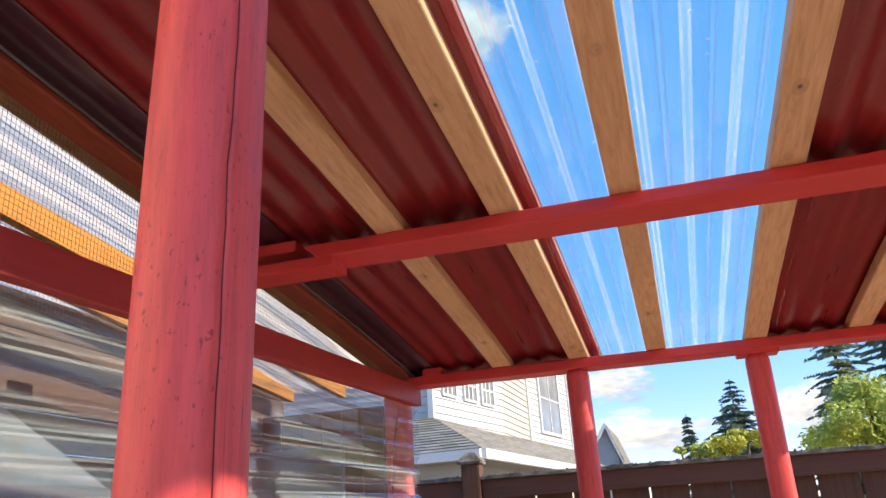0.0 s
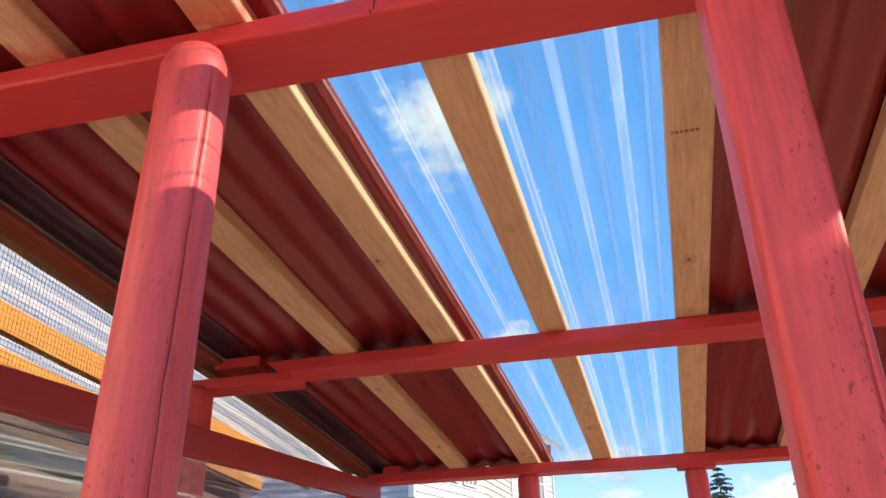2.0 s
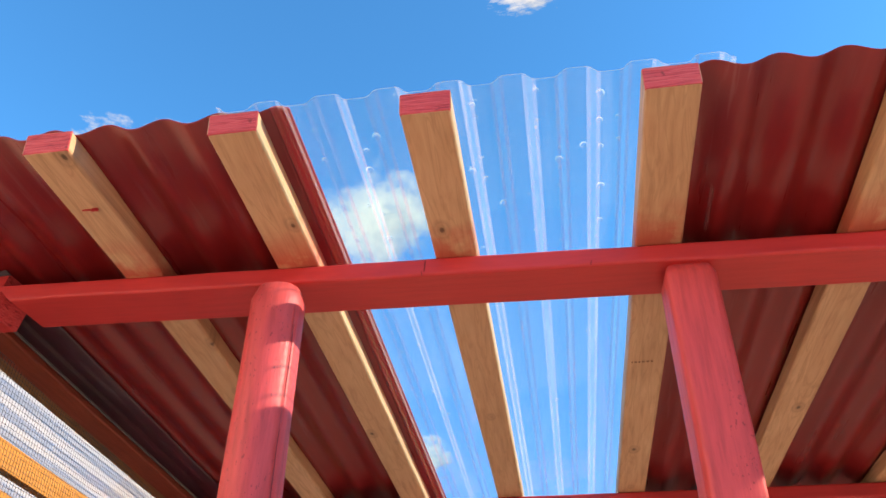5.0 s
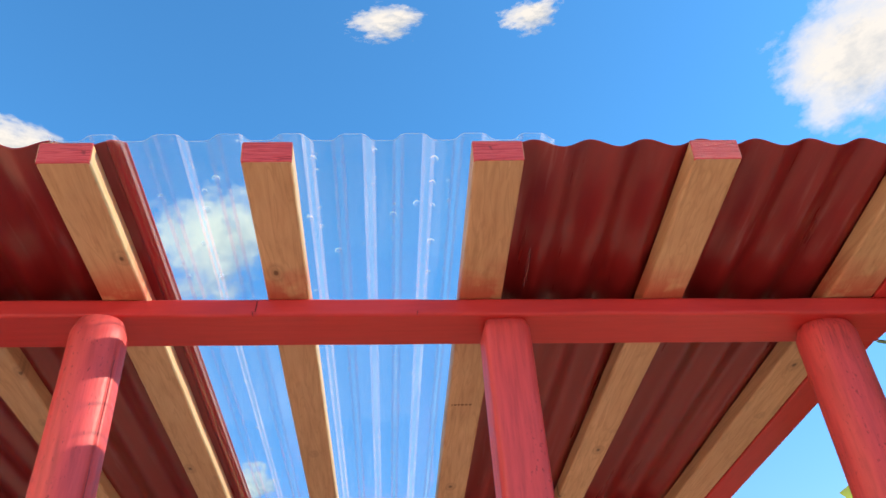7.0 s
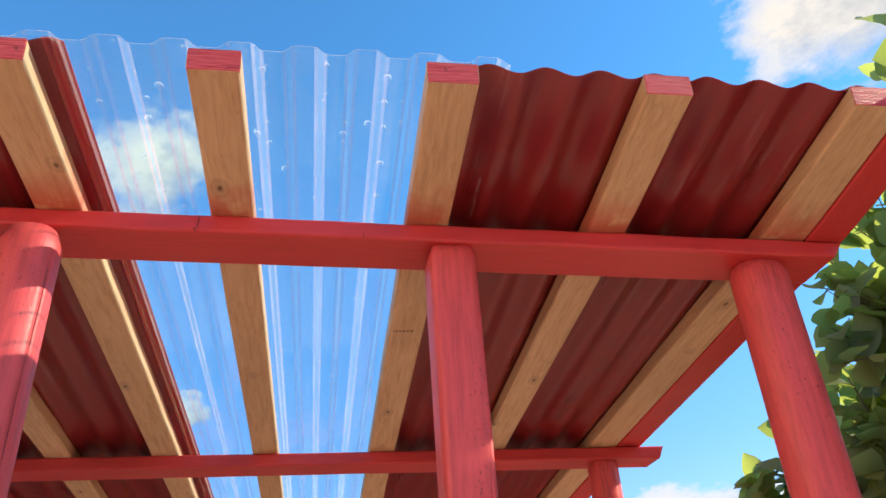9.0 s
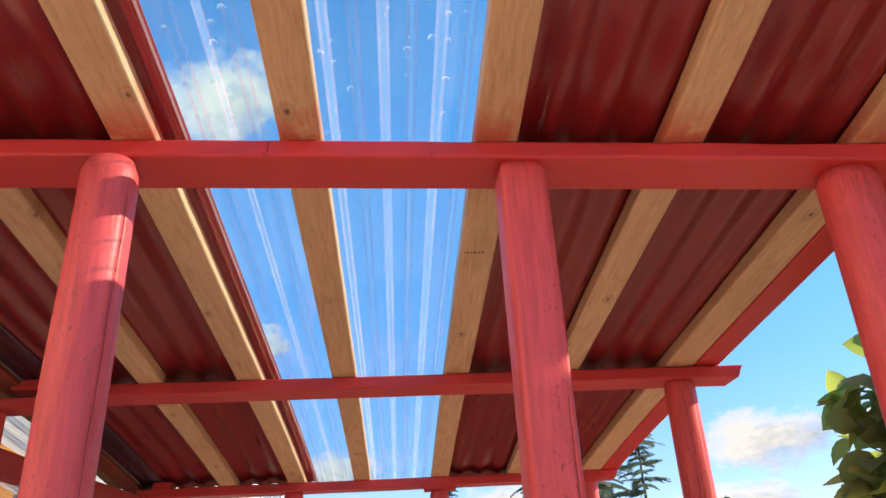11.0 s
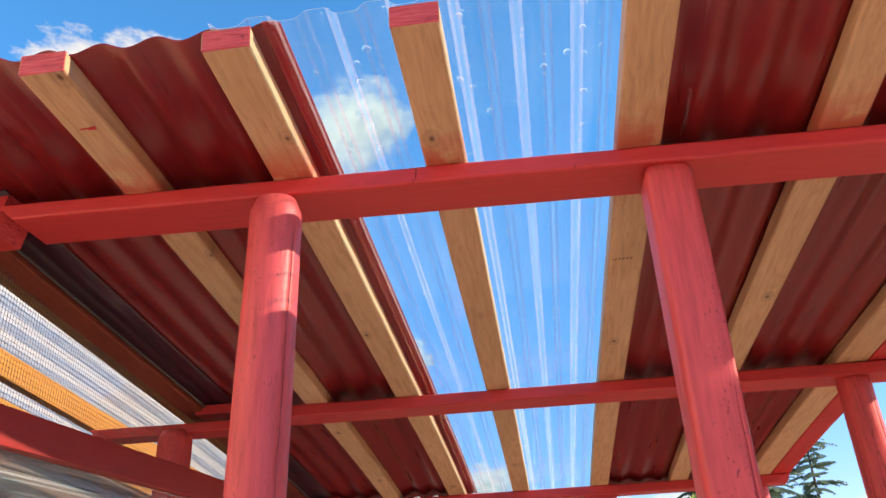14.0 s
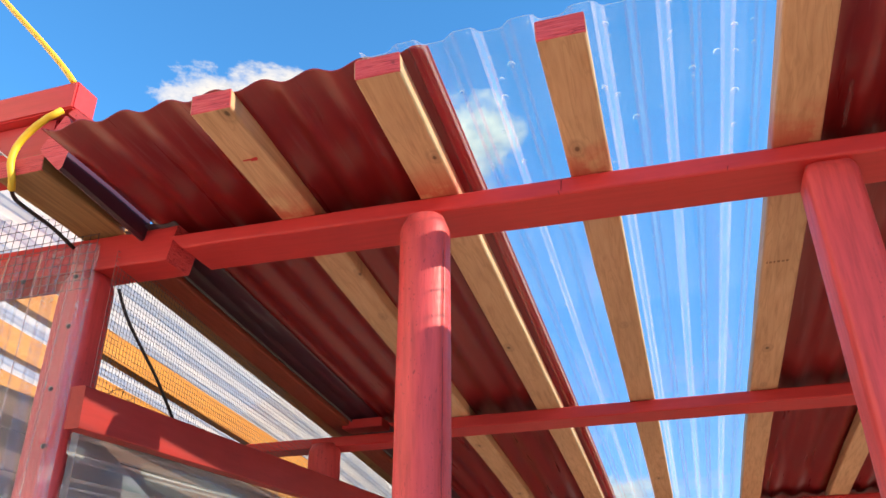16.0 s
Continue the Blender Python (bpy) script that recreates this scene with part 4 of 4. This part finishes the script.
wall_part("wall", B1, B2, 0, 6.4, M_SIDING, house)
for p in (P0, B0, B1):
    bm = bmesh.new()
    add_box(bm, p.x - 0.06, p.x + 0.06, p.y - 0.06, p.y + 0.06, ZJ - 0.15, 6.4)
    part("corner_board", bm, M_TRIM, house)
la = (A1 - P0).length
for s0, s1 in ((0.13, 0.29), (0.41, 0.57), (0.66, 0.83)):
    window_part(house, P0, A1, la * s0, la * s1, 4.2, 5.5, 3, 4, 0.05)
lb = (B1 - B0).length
window_part(house, B0, B1, lb * 0.26, lb * 0.72, 4.02, 6.0, 2, 2, 0.08)
E0 = Vector((-3.18, 13.1, 2.75))
EL = Vector((-9.5, 13.9, 2.75))
ER = Vector((-1.75, 24.2, 2.75))


def up(p, z):
    return Vector((p.x, p.y, z))


shingled("lower_roof", EL, E0, up(L0, ZJ), up(P0, ZJ), house, 14)
shingled("lower_roof", E0, ER, up(P0, ZJ), up(B1, ZJ), house, 14)
bm = bmesh.new()
for a, b in ((EL, E0), (E0, ER)):
    d = (b - a).normalized()
    nn = Vector((d.y, -d.x, 0)) * 0.09
    q = [a, b, b + nn, a + nn]
    lo = [bm.verts.new(v + Vector((0, 0, -0.17))) for v in q]
    hi = [bm.verts.new(v + Vector((0, 0, -0.005))) for v in q]
    bm.faces.new(lo)
    bm.faces.new(hi)
    for k in range(4):
        bm.faces.new((lo[k], lo[(k + 1) % 4], hi[(k + 1) % 4], hi[k]))
part("gutter", bm, M_TRIM, house)
wall_part("wall", up(EL, 0) + Vector((0, 0.5, 0)), up(E0, 0) + Vector((-0.5, 0.5, 0)), 0, 2.7, M_CREAM, house)
wall_part("wall", up(E0, 0) + Vector((-0.5, 0.5, 0)), up(ER, 0) + Vector((-0.5, 0.3, 0)), 0, 2.7, M_CREAM, house)
R0, R1 = Vector((-6.2, 15.2, 8.4)), Vector((-5.6, 26.5, 8.4))
shingled("upper_roof", up(P0, 6.35) + Vector((0.4, -0.4, 0)), up(B1, 6.35) + Vector((0.4, 0.4, 0)), R0, R1, house, 12)
shingled("upper_roof", up(L0, 6.35) + Vector((0, -0.4, 0)), up(P0, 6.35) + Vector((0.4, -0.4, 0)), R0 + Vector((-0.2, 0.1, 0)), R0, house, 12)

far = new("far_house")
tagged(far, "distant house with a white-trimmed grey gable", "house")
GA, GB = spot(-6.6, 34.0), spot(-4.2, 34.0)
GM = GA.lerp(GB, 0.72)
APEX = up(GM, 5.25)
bm = bmesh.new()
f = [bm.verts.new(up(GA, 0)), bm.verts.new(up(GB, 0)), bm.verts.new(up(GB, 3.9)), bm.verts.new(APEX), bm.verts.new(up(GA, 3.9))]
g = [bm.verts.new(v.co + Vector((0, 6, 0))) for v in f]
bm.faces.new(f)
bm.faces.new(g)
for k in range(5):
    bm.faces.new((f[k], f[(k + 1) % 5], g[(k + 1) % 5], g[k]))
part("wall", bm, M_SIDING, far)
SH = Vector((0, -0.25, 0))
shingled("roof", up(GA, 3.8) + SH, up(GA, 3.8) + Vector((0, 6, 0)), APEX + SH + Vector((0, 0, 0.08)), APEX + Vector((0, 6, 0.08)), far, 8)
shingled("roof", up(GB, 3.75) + Vector((0.2, -0.25, 0)), up(GB, 3.75) + Vector((0.2, 6, 0)), APEX + SH + Vector((0, 0, 0.08)), APEX + Vector((0, 6, 0.08)), far, 8)
bm = bmesh.new()
for e in (up(GA, 3.75), up(GB, 3.7) + Vector((0.2, 0, 0))):
    q = [e + Vector((0, -0.28, 0)), APEX + Vector((0, -0.28, 0.1)), APEX + Vector((0, -0.28, -0.12)), e + Vector((0, -0.28, -0.2))]
    lo = [bm.verts.new(v) for v in q]
    hi = [bm.verts.new(v + Vector((0, 0.05, 0))) for v in q]
    bm.faces.new(lo)
    bm.faces.new(hi)
    for k in range(4):
        bm.faces.new((lo[k], lo[(k + 1) % 4], hi[(k + 1) % 4], hi[k]))
part("gable_trim", bm, M_TRIM, far)


# unseen sunlit wall added beside and behind the walk to bounce warm light
own = new("bounce_wall")
tagged(own, "unseen pale beige wall added to bounce sunlight", "house", kind="structure")
wall_part("wall", Vector((-4.2, 0.2, 0)), Vector((-4.2, -9.0, 0)), 0, 5.6, M_BEIGE, own, 0.2)

# ---- trees beyond the fence ----
def conifer(az, d, tip, spread, seed, label, start=0.12, thin=0.06):
    """A fir: straight trunk, whorls of drooping limbs set with small needle sprays."""
    r = random.Random(seed)
    base = spot(az, d)
    root = new("fir_tree")
    root.location = base
    vs, fs = tube([(0, 0, -0.1), (0.03, 0, tip * 0.4), (0, 0.02, tip)], [spread * 0.055, spread * 0.035, 0.012], 8)
    raw("trunk", vs, fs, M_BARK, root, smooth=True)
    vs, fs = [], []
    z = tip * start
    while z < tip * 0.985:
        u = (z - tip * start) / (tip * (1 - start))
        reach = (spread * (1 - u) ** 0.85) * r.uniform(0.55, 1.25) + 0.08
        for k in range(r.randint(11, 15)):
            a = r.uniform(0, 2 * math.pi)
            ln = reach * r.uniform(0.55, 1.12)
            if r.random() < thin:
                continue
            droop = r.uniform(0.1, 0.45) * ln
            n = max(3, int(ln / 0.09))
            for i in range(1, n + 1):
                t = i / n
                c = Vector((math.cos(a) * ln * t, math.sin(a) * ln * t, z - droop * t * t + 0.12 * ln * t))
                for q in range(4):
                    w = (0.10 + 0.21 * ln * (1.15 - t)) * r.uniform(0.5, 1.2)
                    side = Vector((-math.sin(a), math.cos(a), 0)) * (w if q else -w)
                    if q == 2:
                        side = side * r.uniform(-1, 1)
                    fwd = Vector((math.cos(a), math.sin(a), 0)) * w * r.uniform(0.3, 0.9)
                    b = len(vs)
                    p = c + side + fwd + Vector((0, 0, -r.uniform(0.1, 0.6) * w))
                    th = Vector((0, 0, 0.05 + 0.26 * w))
                    vs.extend([c - th * 0.5, c + th * 0.5, p])
                    fs.append((b, b + 1, b + 2))
        z += tip * r.uniform(0.012, 0.034)
    raw("crown", vs, fs, M_NEEDLE, root)
    return tagged(root, label, "tree", "fir trees beyond the fence")


FIRL = "tall dark fir tree with drooping limbs"
conifer(4.0, 32, 6.35, 2.2, 1, "small blue-green fir tree above the fence", thin=0.3)
conifer(0.75, 30, 4.95, 0.55, 2, "slim young fir tree above the fence")
conifer(10.9, 30, 9.6, 2.5, 3, FIRL, thin=0.3)
conifer(14.8, 33, 12.0, 3.2, 4, FIRL, thin=0.35)
conifer(18.2, 31, 9.2, 2.0, 5, "tall thin fir tree with sky between its limbs", 0.25, 0.62)
conifer(23.4, 40, 5.7, 0.8, 6, "small distant fir tree top")
conifer(25.0, 42, 5.6, 0.7, 7, "small distant fir tree top")


def blob_leaves(r, lobes, count, size):
    vs, fs = [], []
    for i in range(count):
        c, rad = lobes[r.randrange(len(lobes))]
        d = Vector((r.gauss(0, 1), r.gauss(0, 1), r.gauss(0, 1))).normalized()
        p = Vector(c) + Vector((d.x * rad[0], d.y * rad[1], d.z * rad[2])) * (r.random() ** 0.35) * r.uniform(0.8, 1.12)
        u = Vector((r.gauss(0, 1), r.gauss(0, 1), r.gauss(0, 0.6))).normalized() * size * r.uniform(0.6, 1.3)
        v = u.orthogonal().normalized() * u.length * 0.5
        b = len(vs)
        vs.extend([p - u, p + v * 0.8, p + u, p - v * 0.8])
        fs.append((b, b + 1, b + 2, b + 3))
    return vs, fs


def shrub(az, d, z, wide, high, seed, mat, label, lobes=16, count=5000, size=0.09):
    r = random.Random(seed)
    base = spot(az, d)
    root = new("broadleaf_tree")
    root.location = base
    ls = []
    for i in range(lobes):
        a = r.uniform(0, 2 * math.pi)
        q = r.random() ** 0.6
        ls.append(((math.cos(a) * wide * q, math.sin(a) * wide * q, z + r.uniform(-0.5, 1) * high * (1 - 0.6 * q)), (wide * 0.28, wide * 0.28, high * 0.30)))
    for i, (c, _) in enumerate(ls[:6]):
        vs, fs = tube([(0, 0, -0.05), (c[0] * 0.3, c[1] * 0.3, c[2] * 0.55), c], [0.07, 0.045, 0.012], 6)
        raw("limb", vs, fs, M_BARK, root, smooth=True)
    vs, fs = blob_leaves(r, ls, count, size)
    raw("crown", vs, fs, mat, root)
    return tagged(root, label, "tree", "broadleaf trees beyond the fence")


shrub(12.8, 14, 2.5, 1.15, 0.9, 21, M_SHRUB, "bright yellow-green broadleaf tree over the fence", 24, 9000, 0.06)
shrub(17.0, 15, 2.0, 1.1, 0.7, 22, M_SHRUB, "bright yellow-green broadleaf tree over the fence", 20, 6000, 0.06)
shrub(4.0, 12, 2.36, 0.46, 0.26, 23, M_GOLD, "golden shrub top just above the fence", 14, 2200, 0.04)
shrub(1.4, 12.5, 2.32, 0.36, 0.20, 24, M_SHRUB, "green shrub top just above the fence", 12, 1600, 0.04)

# ---- apple tree beside the shelter ----
apple = new("apple_tree")
apple.location = (2.56, 0.34, 0)
tagged(apple, "leafy apple tree close beside the red shelter", "tree")
r = random.Random(31)
vs, fs = tube([(0, 0, -0.05), (0.03, 0.02, 0.7), (-0.02, -0.02, 1.35)], [0.075, 0.06, 0.05], 12)
raw("trunk", vs, fs, M_BARK, apple, smooth=True)
lv, lf = [], []


def leaf(p, d, size):
    """A broad oval leaf with a pointed tip, cupped along its midrib and arched downwards."""
    d = d.normalized()
    s = d.cross(Vector((0, 0, 1)) + Vector((r.gauss(0, 0.6), r.gauss(0, 0.6), r.gauss(0, 0.3))))
    if s.length < 1e-3:
        s = d.orthogonal()
    s = s.normalized()
    nn = s.cross(d)
    size *= 1.2
    w = size * r.uniform(0.34, 0.44)
    cup, arch = r.uniform(0.15, 0.5), -r.uniform(0.05, 0.4) * size
    b = len(lv)
    rows = ((0.0, 0.06), (0.16, 0.68), (0.36, 0.98), (0.58, 0.94), (0.8, 0.6), (0.93, 0.22), (1.0, 0.02))
    for t, k in rows:
        mid = p + d * size * t + nn * arch * t * t
        wave = nn * w * k * (cup + 0.12 * math.sin(9 * t + w * 300))
        lv.extend([mid + s * w * k + wave, mid, mid - s * w * k + wave])
    for i in range(len(rows) - 1):
        q = b + 3 * i
        lf.append((q, q + 1, q + 4, q + 3))
        lf.append((q + 1, q + 2, q + 5, q + 4))


def shoot(a, b, leaves, rad, size):
    a, b = Vector(a), Vector(b)
    mid = a.lerp(b, 0.5) + Vector((r.gauss(0, 0.05), r.gauss(0, 0.05), 0.05))
    vs, fs = tube([a, mid, b], [rad, rad * 0.7, rad * 0.3], 6)
    for i in range(leaves):
        t = 0.25 + 0.75 * (i + r.random()) / leaves
        p = a.lerp(mid, t * 2) if t < 0.5 else mid.lerp(b, t * 2 - 1)
        d = Vector((r.gauss(0, 1), r.gauss(0, 1), r.gauss(-0.1, 0.7))) + (b - a).normalized() * 0.6
        leaf(p, d, size * r.uniform(0.65, 1.2))
    return vs, fs


for i in range(64):
    ang = r.uniform(0, 2 * math.pi)
    q = r.uniform(0.35, 1.0)
    tip = Vector((math.cos(ang) * 0.78 * q, math.sin(ang) * 1.5 * q, r.uniform(1.15, 2.3) + 0.25 * (1 - q)))
    vs, fs = shoot((0, 0, r.uniform(0.9, 1.35)), tip, 8, 0.016, 0.085)
    raw("limb", vs, fs, M_BARK, apple, smooth=True)
    for k in range(6):
        o = tip * r.uniform(0.7, 1.0)
        o.z = tip.z - r.uniform(0, 0.2)
        e = o + Vector((r.gauss(0, 0.17), r.gauss(0, 0.17), r.uniform(-0.05, 0.30)))
        vs, fs = shoot(o, e, 13, 0.005, 0.08)
        raw("twig", vs, fs, M_BARK, apple, smooth=True)
# extra limbs out of view, added to keep sun off the posts
for i in range(64):
    tip = Vector((r.uniform(-0.4, 0.7), r.uniform(-1.7, 0.15), r.uniform(1.7, 2.93)))
    vs, fs = shoot((0.05, tip.y * 0.3, r.uniform(1.2, 1.7)), tip, 8, 0.014, 0.085)
    raw("limb", vs, fs, M_BARK, apple, smooth=True)
    for k in range(9):
        o = tip + Vector((r.gauss(0, 0.05), r.gauss(0, 0.05), -r.uniform(0, 0.25)))
        e = o + Vector((r.gauss(0, 0.18), r.gauss(0, 0.18), r.uniform(-0.2, 0.12)))
        vs, fs = shoot(o, e, 13, 0.005, 0.105)
        raw("twig", vs, fs, M_BARK, apple, smooth=True)
for o, e in (((-0.1, 0.75, 2.1), (-0.17, 0.77, 2.75)), ((-0.0, 0.6, 2.2), (0.03, 0.6, 2.85)), ((-0.3, 1.5, 1.6), (-0.75, 1.45, 1.98)), ((-0.4, 1.3, 1.5), (-0.7, 1.25, 1.9)), ((-0.3, 0.9, 2.0), (-0.55, 0.95, 2.55)), ((-0.4, 0.8, 1.8), (-0.72, 0.85, 2.35)), ((-0.3, 0.9, 1.6), (-0.7, 0.95, 2.15)), ((-0.2, 1.0, 1.9), (-0.6, 1.1, 2.4)), ((-0.3, 0.7, 1.5), (-0.68, 0.7, 1.9))):
    vs, fs = shoot(o, e, 15, 0.006, 0.085)
    raw("twig", vs, fs, M_BARK, apple, smooth=True)
for i in range(6):
    o = Vector((r.uniform(-0.5, -0.3), r.uniform(1.1, 1.3), r.uniform(1.4, 1.6)))
    e = Vector((r.uniform(-0.95, -0.75), r.uniform(1.0, 1.25), r.uniform(1.85, 2.12)))
    vs, fs = shoot(o, e, 14, 0.005, 0.09)
    raw("twig", vs, fs, M_BARK, apple, smooth=True)
for i in range(85):
    o = Vector((r.uniform(-0.72, -0.1), r.uniform(0.65, 1.2), r.uniform(1.25, 1.95)))
    e = o + Vector((r.uniform(-0.25, 0.1), r.uniform(-0.1, 0.2), r.uniform(0.05, 0.5)))
    vs, fs = shoot(o, e, 18, 0.005, 0.11)
    raw("twig", vs, fs, M_BARK, apple, smooth=True)
for i in range(20):
    o = Vector((r.uniform(-0.6, -0.3), r.uniform(0.3, 0.7), r.uniform(1.9, 2.3)))
    e = Vector((r.uniform(-0.95, -0.5), r.uniform(0.2, 0.75), r.uniform(2.25, 2.78)))
    vs, fs = shoot(o, e, 15, 0.005, 0.10)
    raw("twig", vs, fs, M_BARK, apple, smooth=True)
for e in ((-0.70, 0.3, 3.05), (-0.62, 0.4, 3.0), (-0.78, 0.2, 2.95)):
    vs, fs = shoot((-0.4, 0.3, 2.4), e, 13, 0.005, 0.09)
    raw("twig", vs, fs, M_BARK, apple, smooth=True)
# loose unseen leaf mass that fills the gaps where sun leaks through
for i in range(3600):
    d = Vector((r.gauss(0, 1), r.gauss(0, 1), r.gauss(0, 1))).normalized() * r.random() ** 0.4
    leaf(Vector((0.25 + d.x * 0.5, -0.6 + d.y * 1.0, 2.47 + d.z * 0.62)), Vector((r.gauss(0, 1), r.gauss(0, 1), r.gauss(0, 0.7))), 0.1 * r.uniform(0.7, 1.2))
raw("leaves", lv, lf, M_LEAF, apple, smooth=True)

# ---- clouds, far off ----
m = Mat("cloud")
n = m.t.nodes
n.remove(m.b)
gr = n.new("ShaderNodeTexGradient")
gr.gradient_type = "SPHERICAL"
m.link(m.tc.outputs["Object"], gr.inputs["Vector"])
big = m.noise(1.6, (1, 1, 1), 9, 0.62)
fine = m.noise(5.0, (1, 1, 1), 8, 0.6)
body = m.math("ADD", m.math("MULTIPLY", gr.outputs["Fac"], 1.15), m.math("MULTIPLY", m.math("SUBTRACT", big, 0.5), 1.8))
body = m.math("ADD", body, m.math("MULTIPLY", m.math("SUBTRACT", fine, 0.5), 0.35))
edge = n.new("ShaderNodeMath")
edge.operation, edge.use_clamp = "MULTIPLY", True
m.link(m.math("MINIMUM", gr.outputs["Fac"], 0.12), edge.inputs[0])
edge.inputs[1].default_value = 9.0
mask = m.ramp(body, [(0.28, (0, 0, 0)), (0.56, (0.7, 0.7, 0.7)), (0.9, (1, 1, 1))])
alpha = m.math("MULTIPLY", m.math("MULTIPLY", mask, edge.outputs[0]), 0.97)
sep = n.new("ShaderNodeSeparateXYZ")
m.link(m.tc.outputs["Object"], sep.inputs[0])
shade = m.math("ADD", m.math("MULTIPLY", m.math("ADD", sep.outputs["Y"], sep.outputs["X"]), 0.35), m.math("MULTIPLY", fine, 1.0))
em = n.new("ShaderNodeEmission")
m.link(m.ramp(shade, [(0.15, (0.52, 0.61, 0.74)), (0.58, (0.98, 0.99, 1.0))]), em.inputs["Color"])
em.inputs["Strength"].default_value = 0.41
tr = n.new("ShaderNodeBsdfTransparent")
mx = n.new("ShaderNodeMixShader")
m.link(alpha, mx.inputs[0])
m.link(tr.outputs[0], mx.inputs[1])
m.link(em.outputs[0], mx.inputs[2])
m.link(mx.outputs[0], m.out.inputs["Surface"])
M_CLOUD = m.m


def cloud(az, el, wide, high):
    """A cloud of that angular size, in degrees, a kilometre and a half off."""
    d = 1500
    e, a = radians(el), radians(az)
    c = EYE0 + Vector((math.sin(a) * math.cos(e), math.cos(a) * math.cos(e), math.sin(e))) * d
    k = 16
    vs = [(0, 0, 0.1)] + [(math.cos(2 * math.pi * i / k), math.sin(2 * math.pi * i / k), 0) for i in range(k)]
    fs = [(0, 1 + i, 1 + (i + 1) % k) for i in range(k)]
    ob = raw("cloud", vs, fs, M_CLOUD)
    ob.matrix_world = look(c, EYE0) @ Matrix.Rotation(math.pi, 4, "Y") @ Matrix.Diagonal((-d * math.tan(radians(wide / 2)), d * math.tan(radians(high / 2)), 30, 1))
    ob.visible_shadow = False
    return tagged(ob, "white cumulus cloud in a blue sky", "cloud", kind="structure")


for c in ((47.5, 40, 24, 16), (1.3, 51.3, 8, 3.4), (17.8, 50.6, 6, 3), (-37.2, 37.0, 9, 5.4), (-31.4, 38.6, 9.5, 5), (-14.6, 34.6, 13, 12), (-10, 18, 6, 4),
          (-4, 9.2, 9, 3.6), (-2, 5.6, 14, 4), (8, 6.5, 9, 5), (26, 9.3, 12, 6), (35, 9.5, 10, 5), (23, 5.2, 14, 4.5), (-22, 20, 7, 4), (-13, 57, 5, 3), (33, 55, 6, 4)):
    cloud(*c)
